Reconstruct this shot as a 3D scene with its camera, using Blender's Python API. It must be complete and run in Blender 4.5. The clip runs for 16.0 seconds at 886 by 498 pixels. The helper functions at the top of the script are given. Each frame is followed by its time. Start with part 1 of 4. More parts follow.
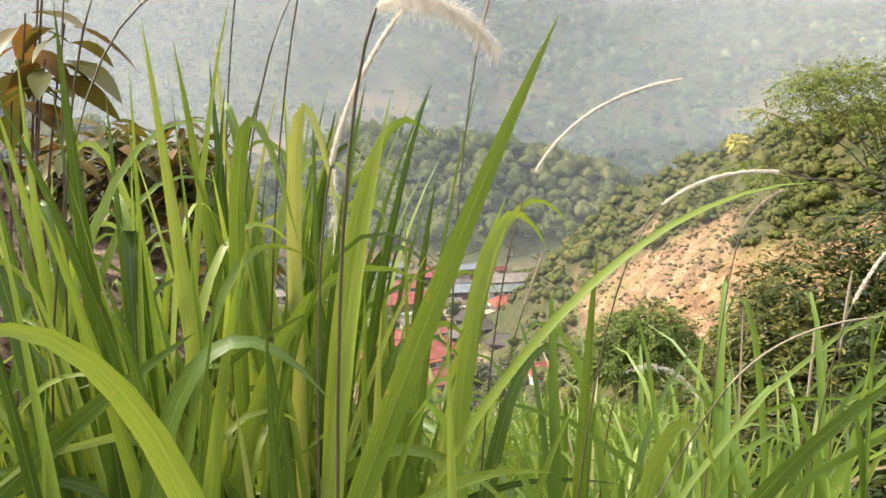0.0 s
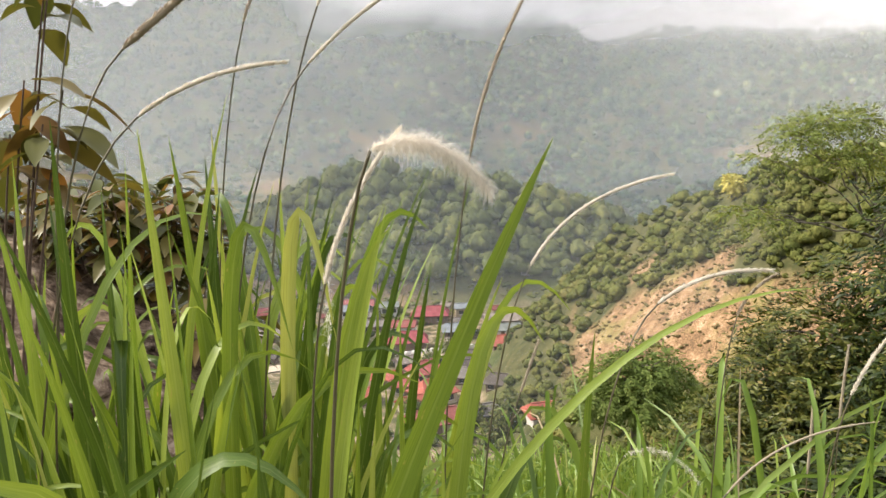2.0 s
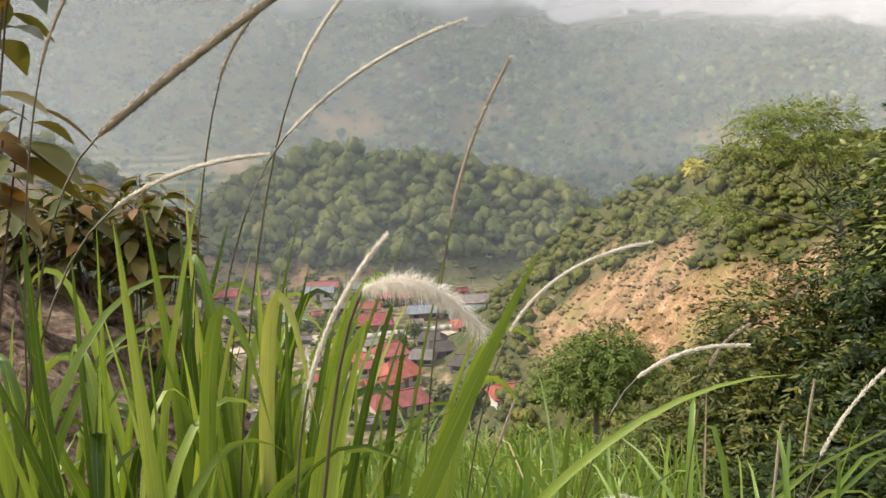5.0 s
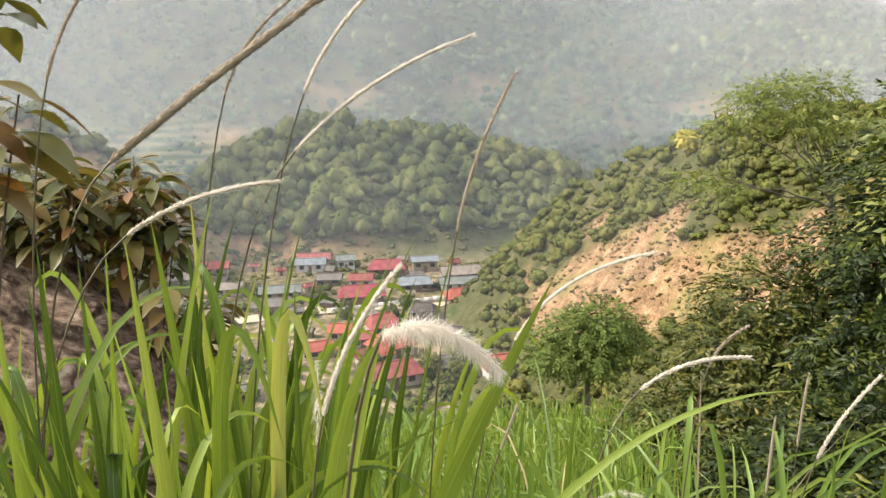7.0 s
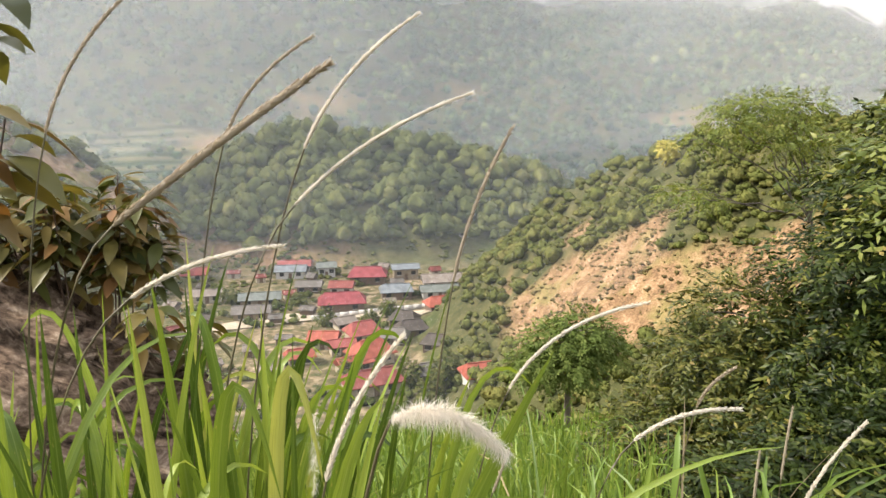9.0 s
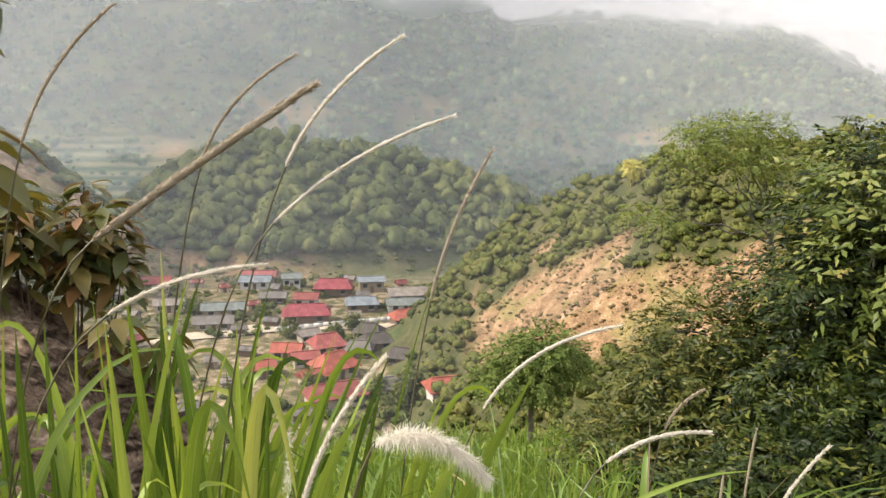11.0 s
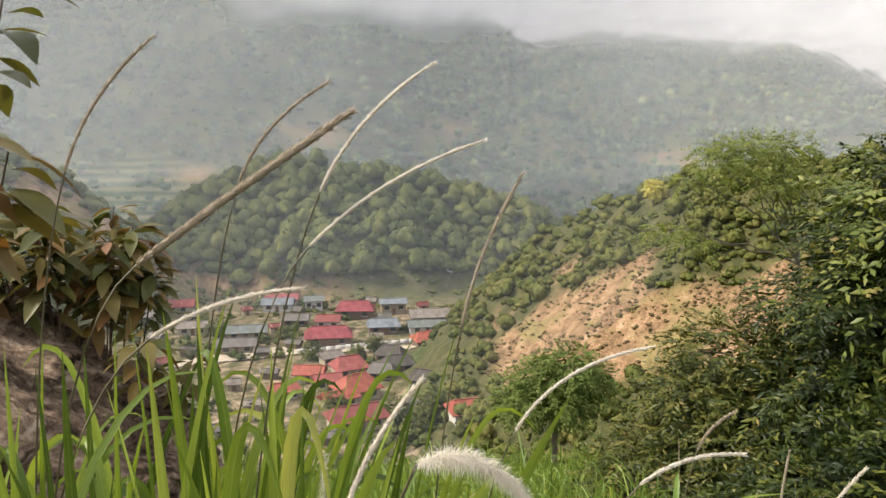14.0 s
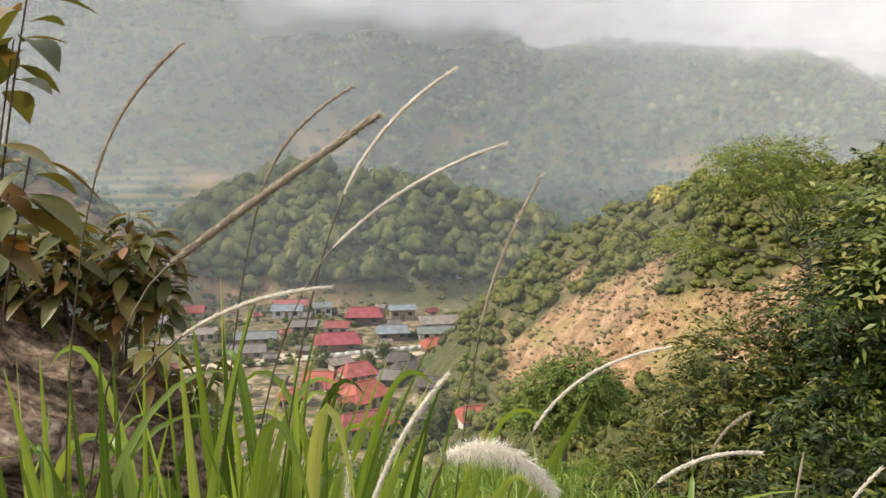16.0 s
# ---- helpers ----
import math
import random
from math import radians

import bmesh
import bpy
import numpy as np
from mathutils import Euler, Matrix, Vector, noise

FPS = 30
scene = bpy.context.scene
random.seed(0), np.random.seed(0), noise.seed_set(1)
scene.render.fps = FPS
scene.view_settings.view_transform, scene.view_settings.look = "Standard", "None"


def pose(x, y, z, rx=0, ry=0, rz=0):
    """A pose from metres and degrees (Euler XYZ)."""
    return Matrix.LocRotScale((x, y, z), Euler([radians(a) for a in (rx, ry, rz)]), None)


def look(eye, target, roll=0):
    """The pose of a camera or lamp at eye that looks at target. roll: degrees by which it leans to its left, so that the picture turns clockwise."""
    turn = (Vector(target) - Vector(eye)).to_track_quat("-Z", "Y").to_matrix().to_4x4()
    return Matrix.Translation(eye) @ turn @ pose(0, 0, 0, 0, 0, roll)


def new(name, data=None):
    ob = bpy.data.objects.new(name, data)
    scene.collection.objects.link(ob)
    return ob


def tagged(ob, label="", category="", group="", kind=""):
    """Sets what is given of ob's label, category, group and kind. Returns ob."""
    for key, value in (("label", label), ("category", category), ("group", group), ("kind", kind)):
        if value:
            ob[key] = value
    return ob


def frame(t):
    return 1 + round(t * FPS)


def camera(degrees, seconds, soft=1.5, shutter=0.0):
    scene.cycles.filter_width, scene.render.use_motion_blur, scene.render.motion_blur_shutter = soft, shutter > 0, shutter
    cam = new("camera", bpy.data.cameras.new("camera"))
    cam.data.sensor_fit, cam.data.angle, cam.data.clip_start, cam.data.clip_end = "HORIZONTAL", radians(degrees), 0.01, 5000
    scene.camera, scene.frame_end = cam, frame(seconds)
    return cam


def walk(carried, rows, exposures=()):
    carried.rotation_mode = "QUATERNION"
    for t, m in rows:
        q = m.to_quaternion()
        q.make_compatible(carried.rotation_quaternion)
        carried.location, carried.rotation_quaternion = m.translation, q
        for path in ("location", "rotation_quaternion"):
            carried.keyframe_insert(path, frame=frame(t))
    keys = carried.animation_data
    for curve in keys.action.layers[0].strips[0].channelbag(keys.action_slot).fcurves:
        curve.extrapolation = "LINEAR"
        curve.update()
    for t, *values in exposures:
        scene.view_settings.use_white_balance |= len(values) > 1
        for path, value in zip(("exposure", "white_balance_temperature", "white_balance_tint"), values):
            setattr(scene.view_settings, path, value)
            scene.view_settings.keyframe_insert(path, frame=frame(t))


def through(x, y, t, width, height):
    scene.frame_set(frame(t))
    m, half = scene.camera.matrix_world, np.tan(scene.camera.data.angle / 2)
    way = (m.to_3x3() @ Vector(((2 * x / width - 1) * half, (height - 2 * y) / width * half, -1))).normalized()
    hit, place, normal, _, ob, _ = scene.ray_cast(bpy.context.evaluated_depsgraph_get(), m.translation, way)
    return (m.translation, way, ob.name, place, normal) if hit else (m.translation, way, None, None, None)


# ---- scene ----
cam = camera(58.9, 16.0)
PATH = [
    (0, (-0.357, -0.877, 1.328), (-0.34, 1.085, 0.942), -2.2),
    (0.5, (-0.356, -0.875, 1.342), (-0.351, 1.094, 0.994), -2.4),
    (1, (-0.356, -0.862, 1.357), (-0.348, 1.114, 1.05), -2.3),
    (1.5, (-0.352, -0.863, 1.375), (-0.334, 1.116, 1.086), -2.0),
    (2, (-0.353, -0.862, 1.394), (-0.322, 1.117, 1.105), -2.2),
    (2.5, (-0.36, -0.843, 1.411), (-0.32, 1.135, 1.119), -2.4),
    (3, (-0.359, -0.846, 1.428), (-0.309, 1.133, 1.145), -2.5),
    (3.5, (-0.358, -0.842, 1.448), (-0.296, 1.138, 1.175), -2.4),
    (4, (-0.363, -0.835, 1.468), (-0.292, 1.143, 1.183), -2.1),
    (4.5, (-0.365, -0.835, 1.483), (-0.277, 1.138, 1.172), -1.6),
    (5, (-0.366, -0.839, 1.497), (-0.249, 1.129, 1.159), -1.5),
    (7.5, (-0.387, -0.837, 1.566), (-0.247, 1.114, 1.152), -1.4),
    (8, (-0.391, -0.839, 1.584), (-0.24, 1.113, 1.174), -1.3),
    (8.5, (-0.394, -0.831, 1.588), (-0.227, 1.121, 1.184), -1.2),
    (9, (-0.4, -0.835, 1.601), (-0.216, 1.117, 1.209), -0.8),
    (11.5, (-0.415, -0.838, 1.611), (-0.138, 1.113, 1.271), 0.9),
    (12, (-0.419, -0.836, 1.612), (-0.142, 1.119, 1.294), 0.8),
    (12.5, (-0.432, -0.839, 1.61), (-0.167, 1.119, 1.3), 0.5),
    (13, (-0.433, -0.854, 1.61), (-0.189, 1.107, 1.3), 0.3),
    (13.5, (-0.433, -0.847, 1.62), (-0.203, 1.115, 1.311), 0.1),
    (14, (-0.428, -0.846, 1.613), (-0.212, 1.119, 1.309), 0.2),
    (14.5, (-0.435, -0.849, 1.606), (-0.229, 1.118, 1.308), 0.1),
    (15, (-0.438, -0.858, 1.603), (-0.237, 1.11, 1.311), 0.0),
    (15.5, (-0.437, -0.859, 1.601), (-0.239, 1.11, 1.312), 0.1),
    (16, (-0.444, -0.865, 1.61), (-0.251, 1.105, 1.322), 0.1),
]
EXPOSURES = [(0, 1.08), (1, 1.12), (1.5, 0.95), (2.5, 0.72), (3.5, 0.64), (5, 0.58), (7.5, 0.95), (9, 0.88), (11.5, 0.65), (12.5, 0.5), (16, 0.54)]
walk(cam, [(t, look(*p)) for t, *p in PATH], EXPOSURES)

# ---- world, sun, exposure ----
world = bpy.data.worlds.new("hazy_sky")
scene.world = world
world.use_nodes = True
wn, wl = world.node_tree.nodes, world.node_tree.links
sky = wn.new("ShaderNodeTexSky")
sky.sky_type = "NISHITA"
sky.sun_disc = False
SUN_EL, SUN_AZ = radians(42), radians(-84)
sky.sun_elevation, sky.sun_rotation = SUN_EL, SUN_AZ
sky.air_density, sky.dust_density = 1.0, 4.0
skymul = wn.new("ShaderNodeMixRGB")
skymul.blend_type = "MULTIPLY"
skymul.inputs[0].default_value = 1.0
skymul.inputs[2].default_value = (0.09, 0.09, 0.09, 1)
wl.new(sky.outputs[0], skymul.inputs[1])
veil = wn.new("ShaderNodeMixRGB")
veil.inputs[0].default_value = 0.72
veil.inputs[2].default_value = (0.90, 0.90, 0.92, 1)
wl.new(skymul.outputs[0], veil.inputs[1])
wl.new(veil.outputs[0], wn["Background"].inputs[0])
wn["Background"].inputs[1].default_value = 1.6

sun = new("sun", bpy.data.lights.new("sun", "SUN"))
sun.data.energy, sun.data.angle, sun.data.color = 4.4, radians(6), (1.0, 0.92, 0.78)
sdir = Vector((math.sin(SUN_AZ) * math.cos(SUN_EL), math.cos(SUN_AZ) * math.cos(SUN_EL), math.sin(SUN_EL)))
sun.matrix_world = look(sdir * 50, (0, 0, 0))


# ---- materials ----
def mat(name, rough=0.7):
    m = bpy.data.materials.new(name)
    m.use_nodes = True
    b = m.node_tree.nodes["Principled BSDF"]
    b.inputs["Roughness"].default_value = rough
    return m, m.node_tree.nodes, m.node_tree.links, b


def texco(n, l, scale=(1, 1, 1), world_space=False):
    mp = n.new("ShaderNodeMapping")
    mp.inputs["Scale"].default_value = scale
    src = n.new("ShaderNodeNewGeometry").outputs["Position"] if world_space else n.new("ShaderNodeTexCoord").outputs["Object"]
    l.new(src, mp.inputs[0])
    return mp.outputs[0]


def noise_tex(n, l, vec, scale, detail=4.0, rough=0.6):
    t = n.new("ShaderNodeTexNoise")
    t.inputs["Scale"].default_value, t.inputs["Detail"].default_value, t.inputs["Roughness"].default_value = scale, detail, rough
    l.new(vec, t.inputs["Vector"])
    return t.outputs["Fac"]


def ramp(n, l, fac, stops):
    r = n.new("ShaderNodeValToRGB")
    els = r.color_ramp.elements
    while len(els) < len(stops):
        els.new(0.5)
    for e, (p, c) in zip(els, stops):
        e.position, e.color = p, (*c, 1)
    l.new(fac, r.inputs[0])
    return r.outputs[0]


def mixc(n, l, fac, a, b, mode="MIX"):
    m = n.new("ShaderNodeMixRGB")
    m.blend_type = mode
    for sock, v in zip(m.inputs, (fac, a, b)):
        if hasattr(v, "is_output"):
            l.new(v, sock)
        elif isinstance(v, (int, float)):
            sock.default_value = v
        else:
            sock.default_value = (*v, 1)
    return m.outputs[0]


def bump(n, l, b, height, strength=0.4, dist=0.02):
    k = n.new("ShaderNodeBump")
    k.inputs["Strength"].default_value, k.inputs["Distance"].default_value = strength, dist
    l.new(height, k.inputs["Height"])
    l.new(k.outputs[0], b.inputs["Normal"])


def leaf_mat(name, stops, rough=0.45, glow=0.35, gloss=0.35, attr="tint", chance=0.45, through=(1.25, 1.2, 0.55), clump=0.0):
    """Leaf: colour by a per-plant tint and per-leaf chance, light passing through."""
    m, n, l, b = mat(name, rough)
    a = n.new("ShaderNodeAttribute")
    a.attribute_name = attr
    isl = n.new("ShaderNodeNewGeometry").outputs["Random Per Island"]
    mx = n.new("ShaderNodeMath")
    mx.operation = "MULTIPLY_ADD"
    l.new(isl, mx.inputs[0])
    mx.inputs[1].default_value = chance
    hf = n.new("ShaderNodeMath")
    hf.operation = "MULTIPLY"
    l.new(a.outputs["Fac"], hf.inputs[0])
    hf.inputs[1].default_value = 1 - chance
    l.new(hf.outputs[0], mx.inputs[2])
    col = ramp(n, l, mx.outputs[0], stops)
    if name == "grass_blade":
        # pale midrib, fine streaks along the blade, dry tips on some
        ac, al = n.new("ShaderNodeAttribute"), n.new("ShaderNodeAttribute")
        ac.attribute_name, al.attribute_name = "across", "along"
        cmb = n.new("ShaderNodeCombineXYZ")
        l.new(ac.outputs["Fac"], cmb.inputs[0])
        l.new(al.outputs["Fac"], cmb.inputs[1])
        l.new(a.outputs["Fac"], cmb.inputs[2])
        mp = n.new("ShaderNodeMapping")
        mp.inputs["Scale"].default_value = (9, 1.2, 40)
        l.new(cmb.outputs[0], mp.inputs[0])
        st = noise_tex(n, l, mp.outputs[0], 1.0, 3.0)
        col = mixc(n, l, 0.75, col, ramp(n, l, st, [(0.3, (0.55, 0.6, 0.5)), (0.55, (1, 1, 1)), (0.75, (1.0, 0.96, 0.8))]), "MULTIPLY")
        ab = n.new("ShaderNodeMath")
        ab.operation = "ABSOLUTE"
        l.new(ac.outputs["Fac"], ab.inputs[0])
        col = mixc(n, l, ramp(n, l, ab.outputs[0], [(0.03, (0.15, 0.15, 0.15)), (0.12, (0, 0, 0))]), col, (0.40, 0.46, 0.20))
        mp2 = n.new("ShaderNodeMapping")
        mp2.inputs["Scale"].default_value = (2, 7, 90)
        l.new(cmb.outputs[0], mp2.inputs[0])
        sp = noise_tex(n, l, mp2.outputs[0], 1.0, 4.0)
        col = mixc(n, l, ramp(n, l, sp, [(0.64, (0, 0, 0)), (0.74, (0.6, 0.6, 0.6))]), col, (0.34, 0.27, 0.11))
        bump(n, l, b, st, 0.35, 0.0012)
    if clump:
        # leaf clumps within a far crown, some paler, the shaded gaps between them darkened in the colour
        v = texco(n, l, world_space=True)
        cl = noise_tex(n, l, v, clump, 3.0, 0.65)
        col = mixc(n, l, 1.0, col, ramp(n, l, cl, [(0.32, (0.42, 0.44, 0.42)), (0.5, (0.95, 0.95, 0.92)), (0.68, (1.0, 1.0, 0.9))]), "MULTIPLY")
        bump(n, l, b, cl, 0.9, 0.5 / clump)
    l.new(col, b.inputs["Base Color"])
    b.inputs["Specular IOR Level"].default_value = gloss
    tr = n.new("ShaderNodeBsdfTranslucent")
    l.new(mixc(n, l, 1.0, col, through, "MULTIPLY"), tr.inputs[0])
    ms = n.new("ShaderNodeMixShader")
    ms.inputs[0].default_value = glow
    l.new(b.outputs[0], ms.inputs[1])
    l.new(tr.outputs[0], ms.inputs[2])
    l.new(ms.outputs[0], n["Material Output"].inputs[0])
    return m


def plain(name, stops, scale, rough=0.7, bumpy=0.0, metal=0.0, stretch=(1, 1, 1), world_space=False, dist=0.02):
    """Mottled solid surface at two scales."""
    m, n, l, b = mat(name, rough)
    v = texco(n, l, stretch, world_space)
    f1, f2 = noise_tex(n, l, v, scale), noise_tex(n, l, v, scale * 7, 3.0)
    f = mixc(n, l, 0.35, f1, f2)
    l.new(ramp(n, l, f, stops), b.inputs["Base Color"])
    b.inputs["Metallic"].default_value = metal
    if bumpy:
        bump(n, l, b, f, bumpy, dist)
    return m


GRASS = leaf_mat("grass_blade", [(0.0, (0.042, 0.076, 0.012)), (0.35, (0.096, 0.152, 0.024)), (0.65, (0.165, 0.232, 0.036)), (0.94, (0.26, 0.33, 0.065)), (1.0, (0.34, 0.36, 0.11))], 0.36, 0.4, chance=0.0, through=(1.35, 1.22, 0.5))
GRASS_FAR = leaf_mat("meadow_grass", [(0.0, (0.066, 0.112, 0.021)), (0.55, (0.15, 0.225, 0.042)), (0.92, (0.28, 0.33, 0.09)), (1.0, (0.48, 0.42, 0.23))], 0.42, 0.38)
DRY = leaf_mat("dry_straw", [(0.0, (0.16, 0.11, 0.055)), (1.0, (0.36, 0.28, 0.17))], 0.8, 0.2, through=(1.0, 0.97, 0.92))
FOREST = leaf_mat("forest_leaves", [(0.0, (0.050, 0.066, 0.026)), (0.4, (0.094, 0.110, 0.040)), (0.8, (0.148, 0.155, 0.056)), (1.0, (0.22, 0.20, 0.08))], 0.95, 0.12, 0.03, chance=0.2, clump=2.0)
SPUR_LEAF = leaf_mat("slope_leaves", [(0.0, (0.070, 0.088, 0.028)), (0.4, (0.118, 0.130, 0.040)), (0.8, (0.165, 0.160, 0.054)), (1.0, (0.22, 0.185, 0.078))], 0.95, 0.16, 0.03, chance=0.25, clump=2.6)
# wide tone range stands in for sunlit and shaded crowns on the mountain
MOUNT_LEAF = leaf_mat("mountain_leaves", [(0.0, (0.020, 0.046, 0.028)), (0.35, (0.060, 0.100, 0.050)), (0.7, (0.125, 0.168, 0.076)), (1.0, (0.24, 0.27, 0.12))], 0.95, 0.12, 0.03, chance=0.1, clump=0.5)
# near-black stops paint in the bushes' shaded interior, pale stops their lit leaves
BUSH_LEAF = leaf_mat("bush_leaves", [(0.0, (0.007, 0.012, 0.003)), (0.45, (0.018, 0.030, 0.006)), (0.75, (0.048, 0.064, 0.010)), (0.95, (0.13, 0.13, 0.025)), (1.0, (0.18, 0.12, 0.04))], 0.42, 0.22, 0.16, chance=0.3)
TREE_LEAF = leaf_mat("tree_leaves", [(0.0, (0.062, 0.088, 0.016)), (0.5, (0.125, 0.155, 0.029)), (1.0, (0.22, 0.225, 0.055))], 0.45, 0.38, 0.2)
YELLOW_LEAF = leaf_mat("yellow_leaves", [(0.0, (0.30, 0.28, 0.05)), (1.0, (0.60, 0.52, 0.14))], 0.6, 0.3)
FRESH_LEAF = leaf_mat("fresh_leaves", [(0.0, (0.05, 0.075, 0.018)), (0.5, (0.095, 0.13, 0.03)), (1.0, (0.17, 0.20, 0.055))], 0.6, 0.3, 0.1)
DRY_SCRUB = leaf_mat("dry_scrub", [(0.0, (0.070, 0.058, 0.030)), (0.5, (0.125, 0.100, 0.048)), (0.8, (0.165, 0.140, 0.058)), (1.0, (0.28, 0.20, 0.11))], 0.95, 0.12, 0.03, chance=0.2)
OLIVE_LEAF = leaf_mat("olive_leaves", [(0.0, (0.016, 0.025, 0.006)), (0.45, (0.048, 0.060, 0.011)), (0.85, (0.115, 0.112, 0.022)), (1.0, (0.17, 0.12, 0.045))], 0.42, 0.24, 0.2, chance=0.3)
BROAD_LEAF = leaf_mat("broad_leaves", [(0.0, (0.045, 0.07, 0.014)), (0.5, (0.11, 0.135, 0.028)), (0.85, (0.20, 0.20, 0.052)), (1.0, (0.26, 0.17, 0.06))], 0.42, 0.26, 0.25)
BROWN_LEAF = leaf_mat("bronze_leaves", [(0.0, (0.034, 0.042, 0.014)), (0.35, (0.075, 0.080, 0.022)), (0.6, (0.130, 0.100, 0.032)), (0.85, (0.165, 0.085, 0.034)), (1.0, (0.28, 0.12, 0.045))], 0.4, 0.28, 0.22)
FUZZ = leaf_mat("seed_fuzz", [(0.0, (0.52, 0.46, 0.37)), (1.0, (0.85, 0.81, 0.73))], 0.9, 0.45, through=(1.0, 0.97, 0.92))
FUZZ_BROWN = leaf_mat("brown_seed_fuzz", [(0.0, (0.22, 0.17, 0.115)), (1.0, (0.52, 0.45, 0.35))], 0.9, 0.35, through=(1.0, 0.97, 0.92))
PLUME = leaf_mat("plume_fuzz", [(0.0, (0.62, 0.56, 0.48)), (1.0, (0.86, 0.82, 0.75))], 0.9, 0.5, through=(1.0, 0.97, 0.92))
CULM = plain("dark_culm", [(0.2, (0.03, 0.022, 0.014)), (0.8, (0.10, 0.085, 0.04))], 30, 0.5)
BARK = plain("bark", [(0.3, (0.06, 0.048, 0.035)), (0.7, (0.17, 0.14, 0.11))], 14, 0.9, 0.6, stretch=(1, 1, 0.3))
TWIG = plain("reddish_twig", [(0.3, (0.035, 0.02, 0.014)), (0.7, (0.09, 0.05, 0.03))], 25, 0.8)


# ---- mesh helpers ----
rng = np.random.default_rng(7)


def mesh_object(name, verts, faces, material, parent=None, tint=None, smooth=False, label="", normals=None):
    """One mesh object from arrays of vertices and of faces with equal corner counts (or a plain list of faces)."""
    me = bpy.data.meshes.new(name)
    verts = np.asarray(verts, np.float32)
    if isinstance(faces, np.ndarray):
        k = faces.shape[1]
        me.vertices.add(len(verts))
        me.vertices.foreach_set("co", verts.ravel())
        me.loops.add(faces.size)
        me.loops.foreach_set("vertex_index", faces.astype(np.int32).ravel())
        me.polygons.add(len(faces))
        me.polygons.foreach_set("loop_start", np.arange(0, faces.size, k, dtype=np.int32))
        me.update(calc_edges=True)
    else:
        me.from_pydata([tuple(map(float, v)) for v in verts], [], faces)
    if smooth:
        me.polygons.foreach_set("use_smooth", np.ones(len(me.polygons), dtype=bool))
    if tint is not None:
        a = me.attributes.new("tint", "FLOAT", "POINT")
        a.data.foreach_set("value", np.broadcast_to(np.asarray(tint, np.float32), (len(verts),)).copy())
    if normals is not None:
        me.normals_split_custom_set_from_vertices(np.asarray(normals, np.float32))
    me.materials.append(material)
    ob = new(name, me)
    if parent:
        ob.parent = parent
    if label:
        ob["label"] = label
    return ob


def part(name, bm, material, parent, label=""):
    me = bpy.data.meshes.new(name)
    bm.to_mesh(me)
    bm.free()
    me.materials.append(material)
    ob = new(name, me)
    ob.parent = parent
    if label:
        ob["label"] = label
    return ob


def empty(name, place=(0, 0, 0), rz=0.0):
    ob = new(name)
    ob.matrix_world = pose(*place, 0, 0, rz)
    return ob


def smooth01(a, b, x):
    t = np.clip((x - a) / (b - a), 0, 1)
    return t * t * (3 - 2 * t)


def hash2(i, j, seed):
    h = (i.astype(np.int64) * 374761393 + j.astype(np.int64) * 668265263 + seed * 982451653) & 0xFFFFFFFF
    h = ((h ^ (h >> 13)) * 1274126177) & 0xFFFFFFFF
    return ((h ^ (h >> 16)) & 0xFFFF) / 65535.0


def vnoise(x, y, scale, seed=0, octaves=3):
    """Smooth value noise from -1 to 1."""
    out, amp, tot = 0.0, 1.0, 0.0
    for o in range(octaves):
        u, v = np.asarray(x, float) / scale, np.asarray(y, float) / scale
        i, j = np.floor(u), np.floor(v)
        fu, fv = u - i, v - j
        fu, fv = fu * fu * (3 - 2 * fu), fv * fv * (3 - 2 * fv)
        s = seed + o * 17
        a, b = hash2(i, j, s), hash2(i + 1, j, s)
        c, d = hash2(i, j + 1, s), hash2(i + 1, j + 1, s)
        out = out + amp * ((a * (1 - fu) + b * fu) * (1 - fv) + (c * (1 - fu) + d * fu) * fv)
        tot += amp
        amp *= 0.5
        scale = scale / 2
    return out / tot * 2 - 1


# ---- the lie of the land ----
OX, OY = -0.4, -0.87
SPUR = [(38, 262, -60), (43, 248, -53), (49, 229, -38), (53, 198, -24), (61, 180, -15), (66, 160, -11), (72, 132, -5), (92, 95, 2), (120, 60, 10)]
HILL = [(-104, 326, -58), (-80, 330, -42), (-53, 335, -22), (-23, 338, -16.5), (12, 338, -20), (47, 336, -26), (74, 332, -37), (104, 330, -58)]
SHOULDER = [(70, 850, 62), (134, 690, 34), (155, 580, 3), (168, 492, -28), (176, 450, -52)]
SHOULDER_LOW = [(-330, 760, 60), (-250, 640, 12), (-150, 560, -22), (-110, 500, -50)]
KNOLL = [(-180, 270, 22), (-122, 274, -4), (-107, 281, -15), (-93, 288, -33), (-76, 292, -58)]
CREST_AZ = [-180, -120, -75, -45, -25, -19.8, -16, -9, 0, 4.3, 9, 12.2, 16, 21, 31, 34.4, 36.6, 46, 75, 120, 180]
CREST_EL = [6, 6, 8, 9, 9.3, 8.9, 11.0, 13.5, 12.5, 10.4, 7.6, 5.6, 6.4, 6.1, 4.9, 3.2, 1.8, 1.2, 5, 6, 6]


def ridge(x, y, pts, slope):
    best = np.full(np.shape(x), -1e9)
    for (ax, ay, az), (bx, by, bz) in zip(pts, pts[1:]):
        dx, dy = bx - ax, by - ay
        t = np.clip(((x - ax) * dx + (y - ay) * dy) / (dx * dx + dy * dy), 0, 1)
        d = np.hypot(x - ax - t * dx, y - ay - t * dy)
        best = np.maximum(best, az + t * (bz - az) - slope * (np.sqrt(d * d + 9) - 3))
    return best


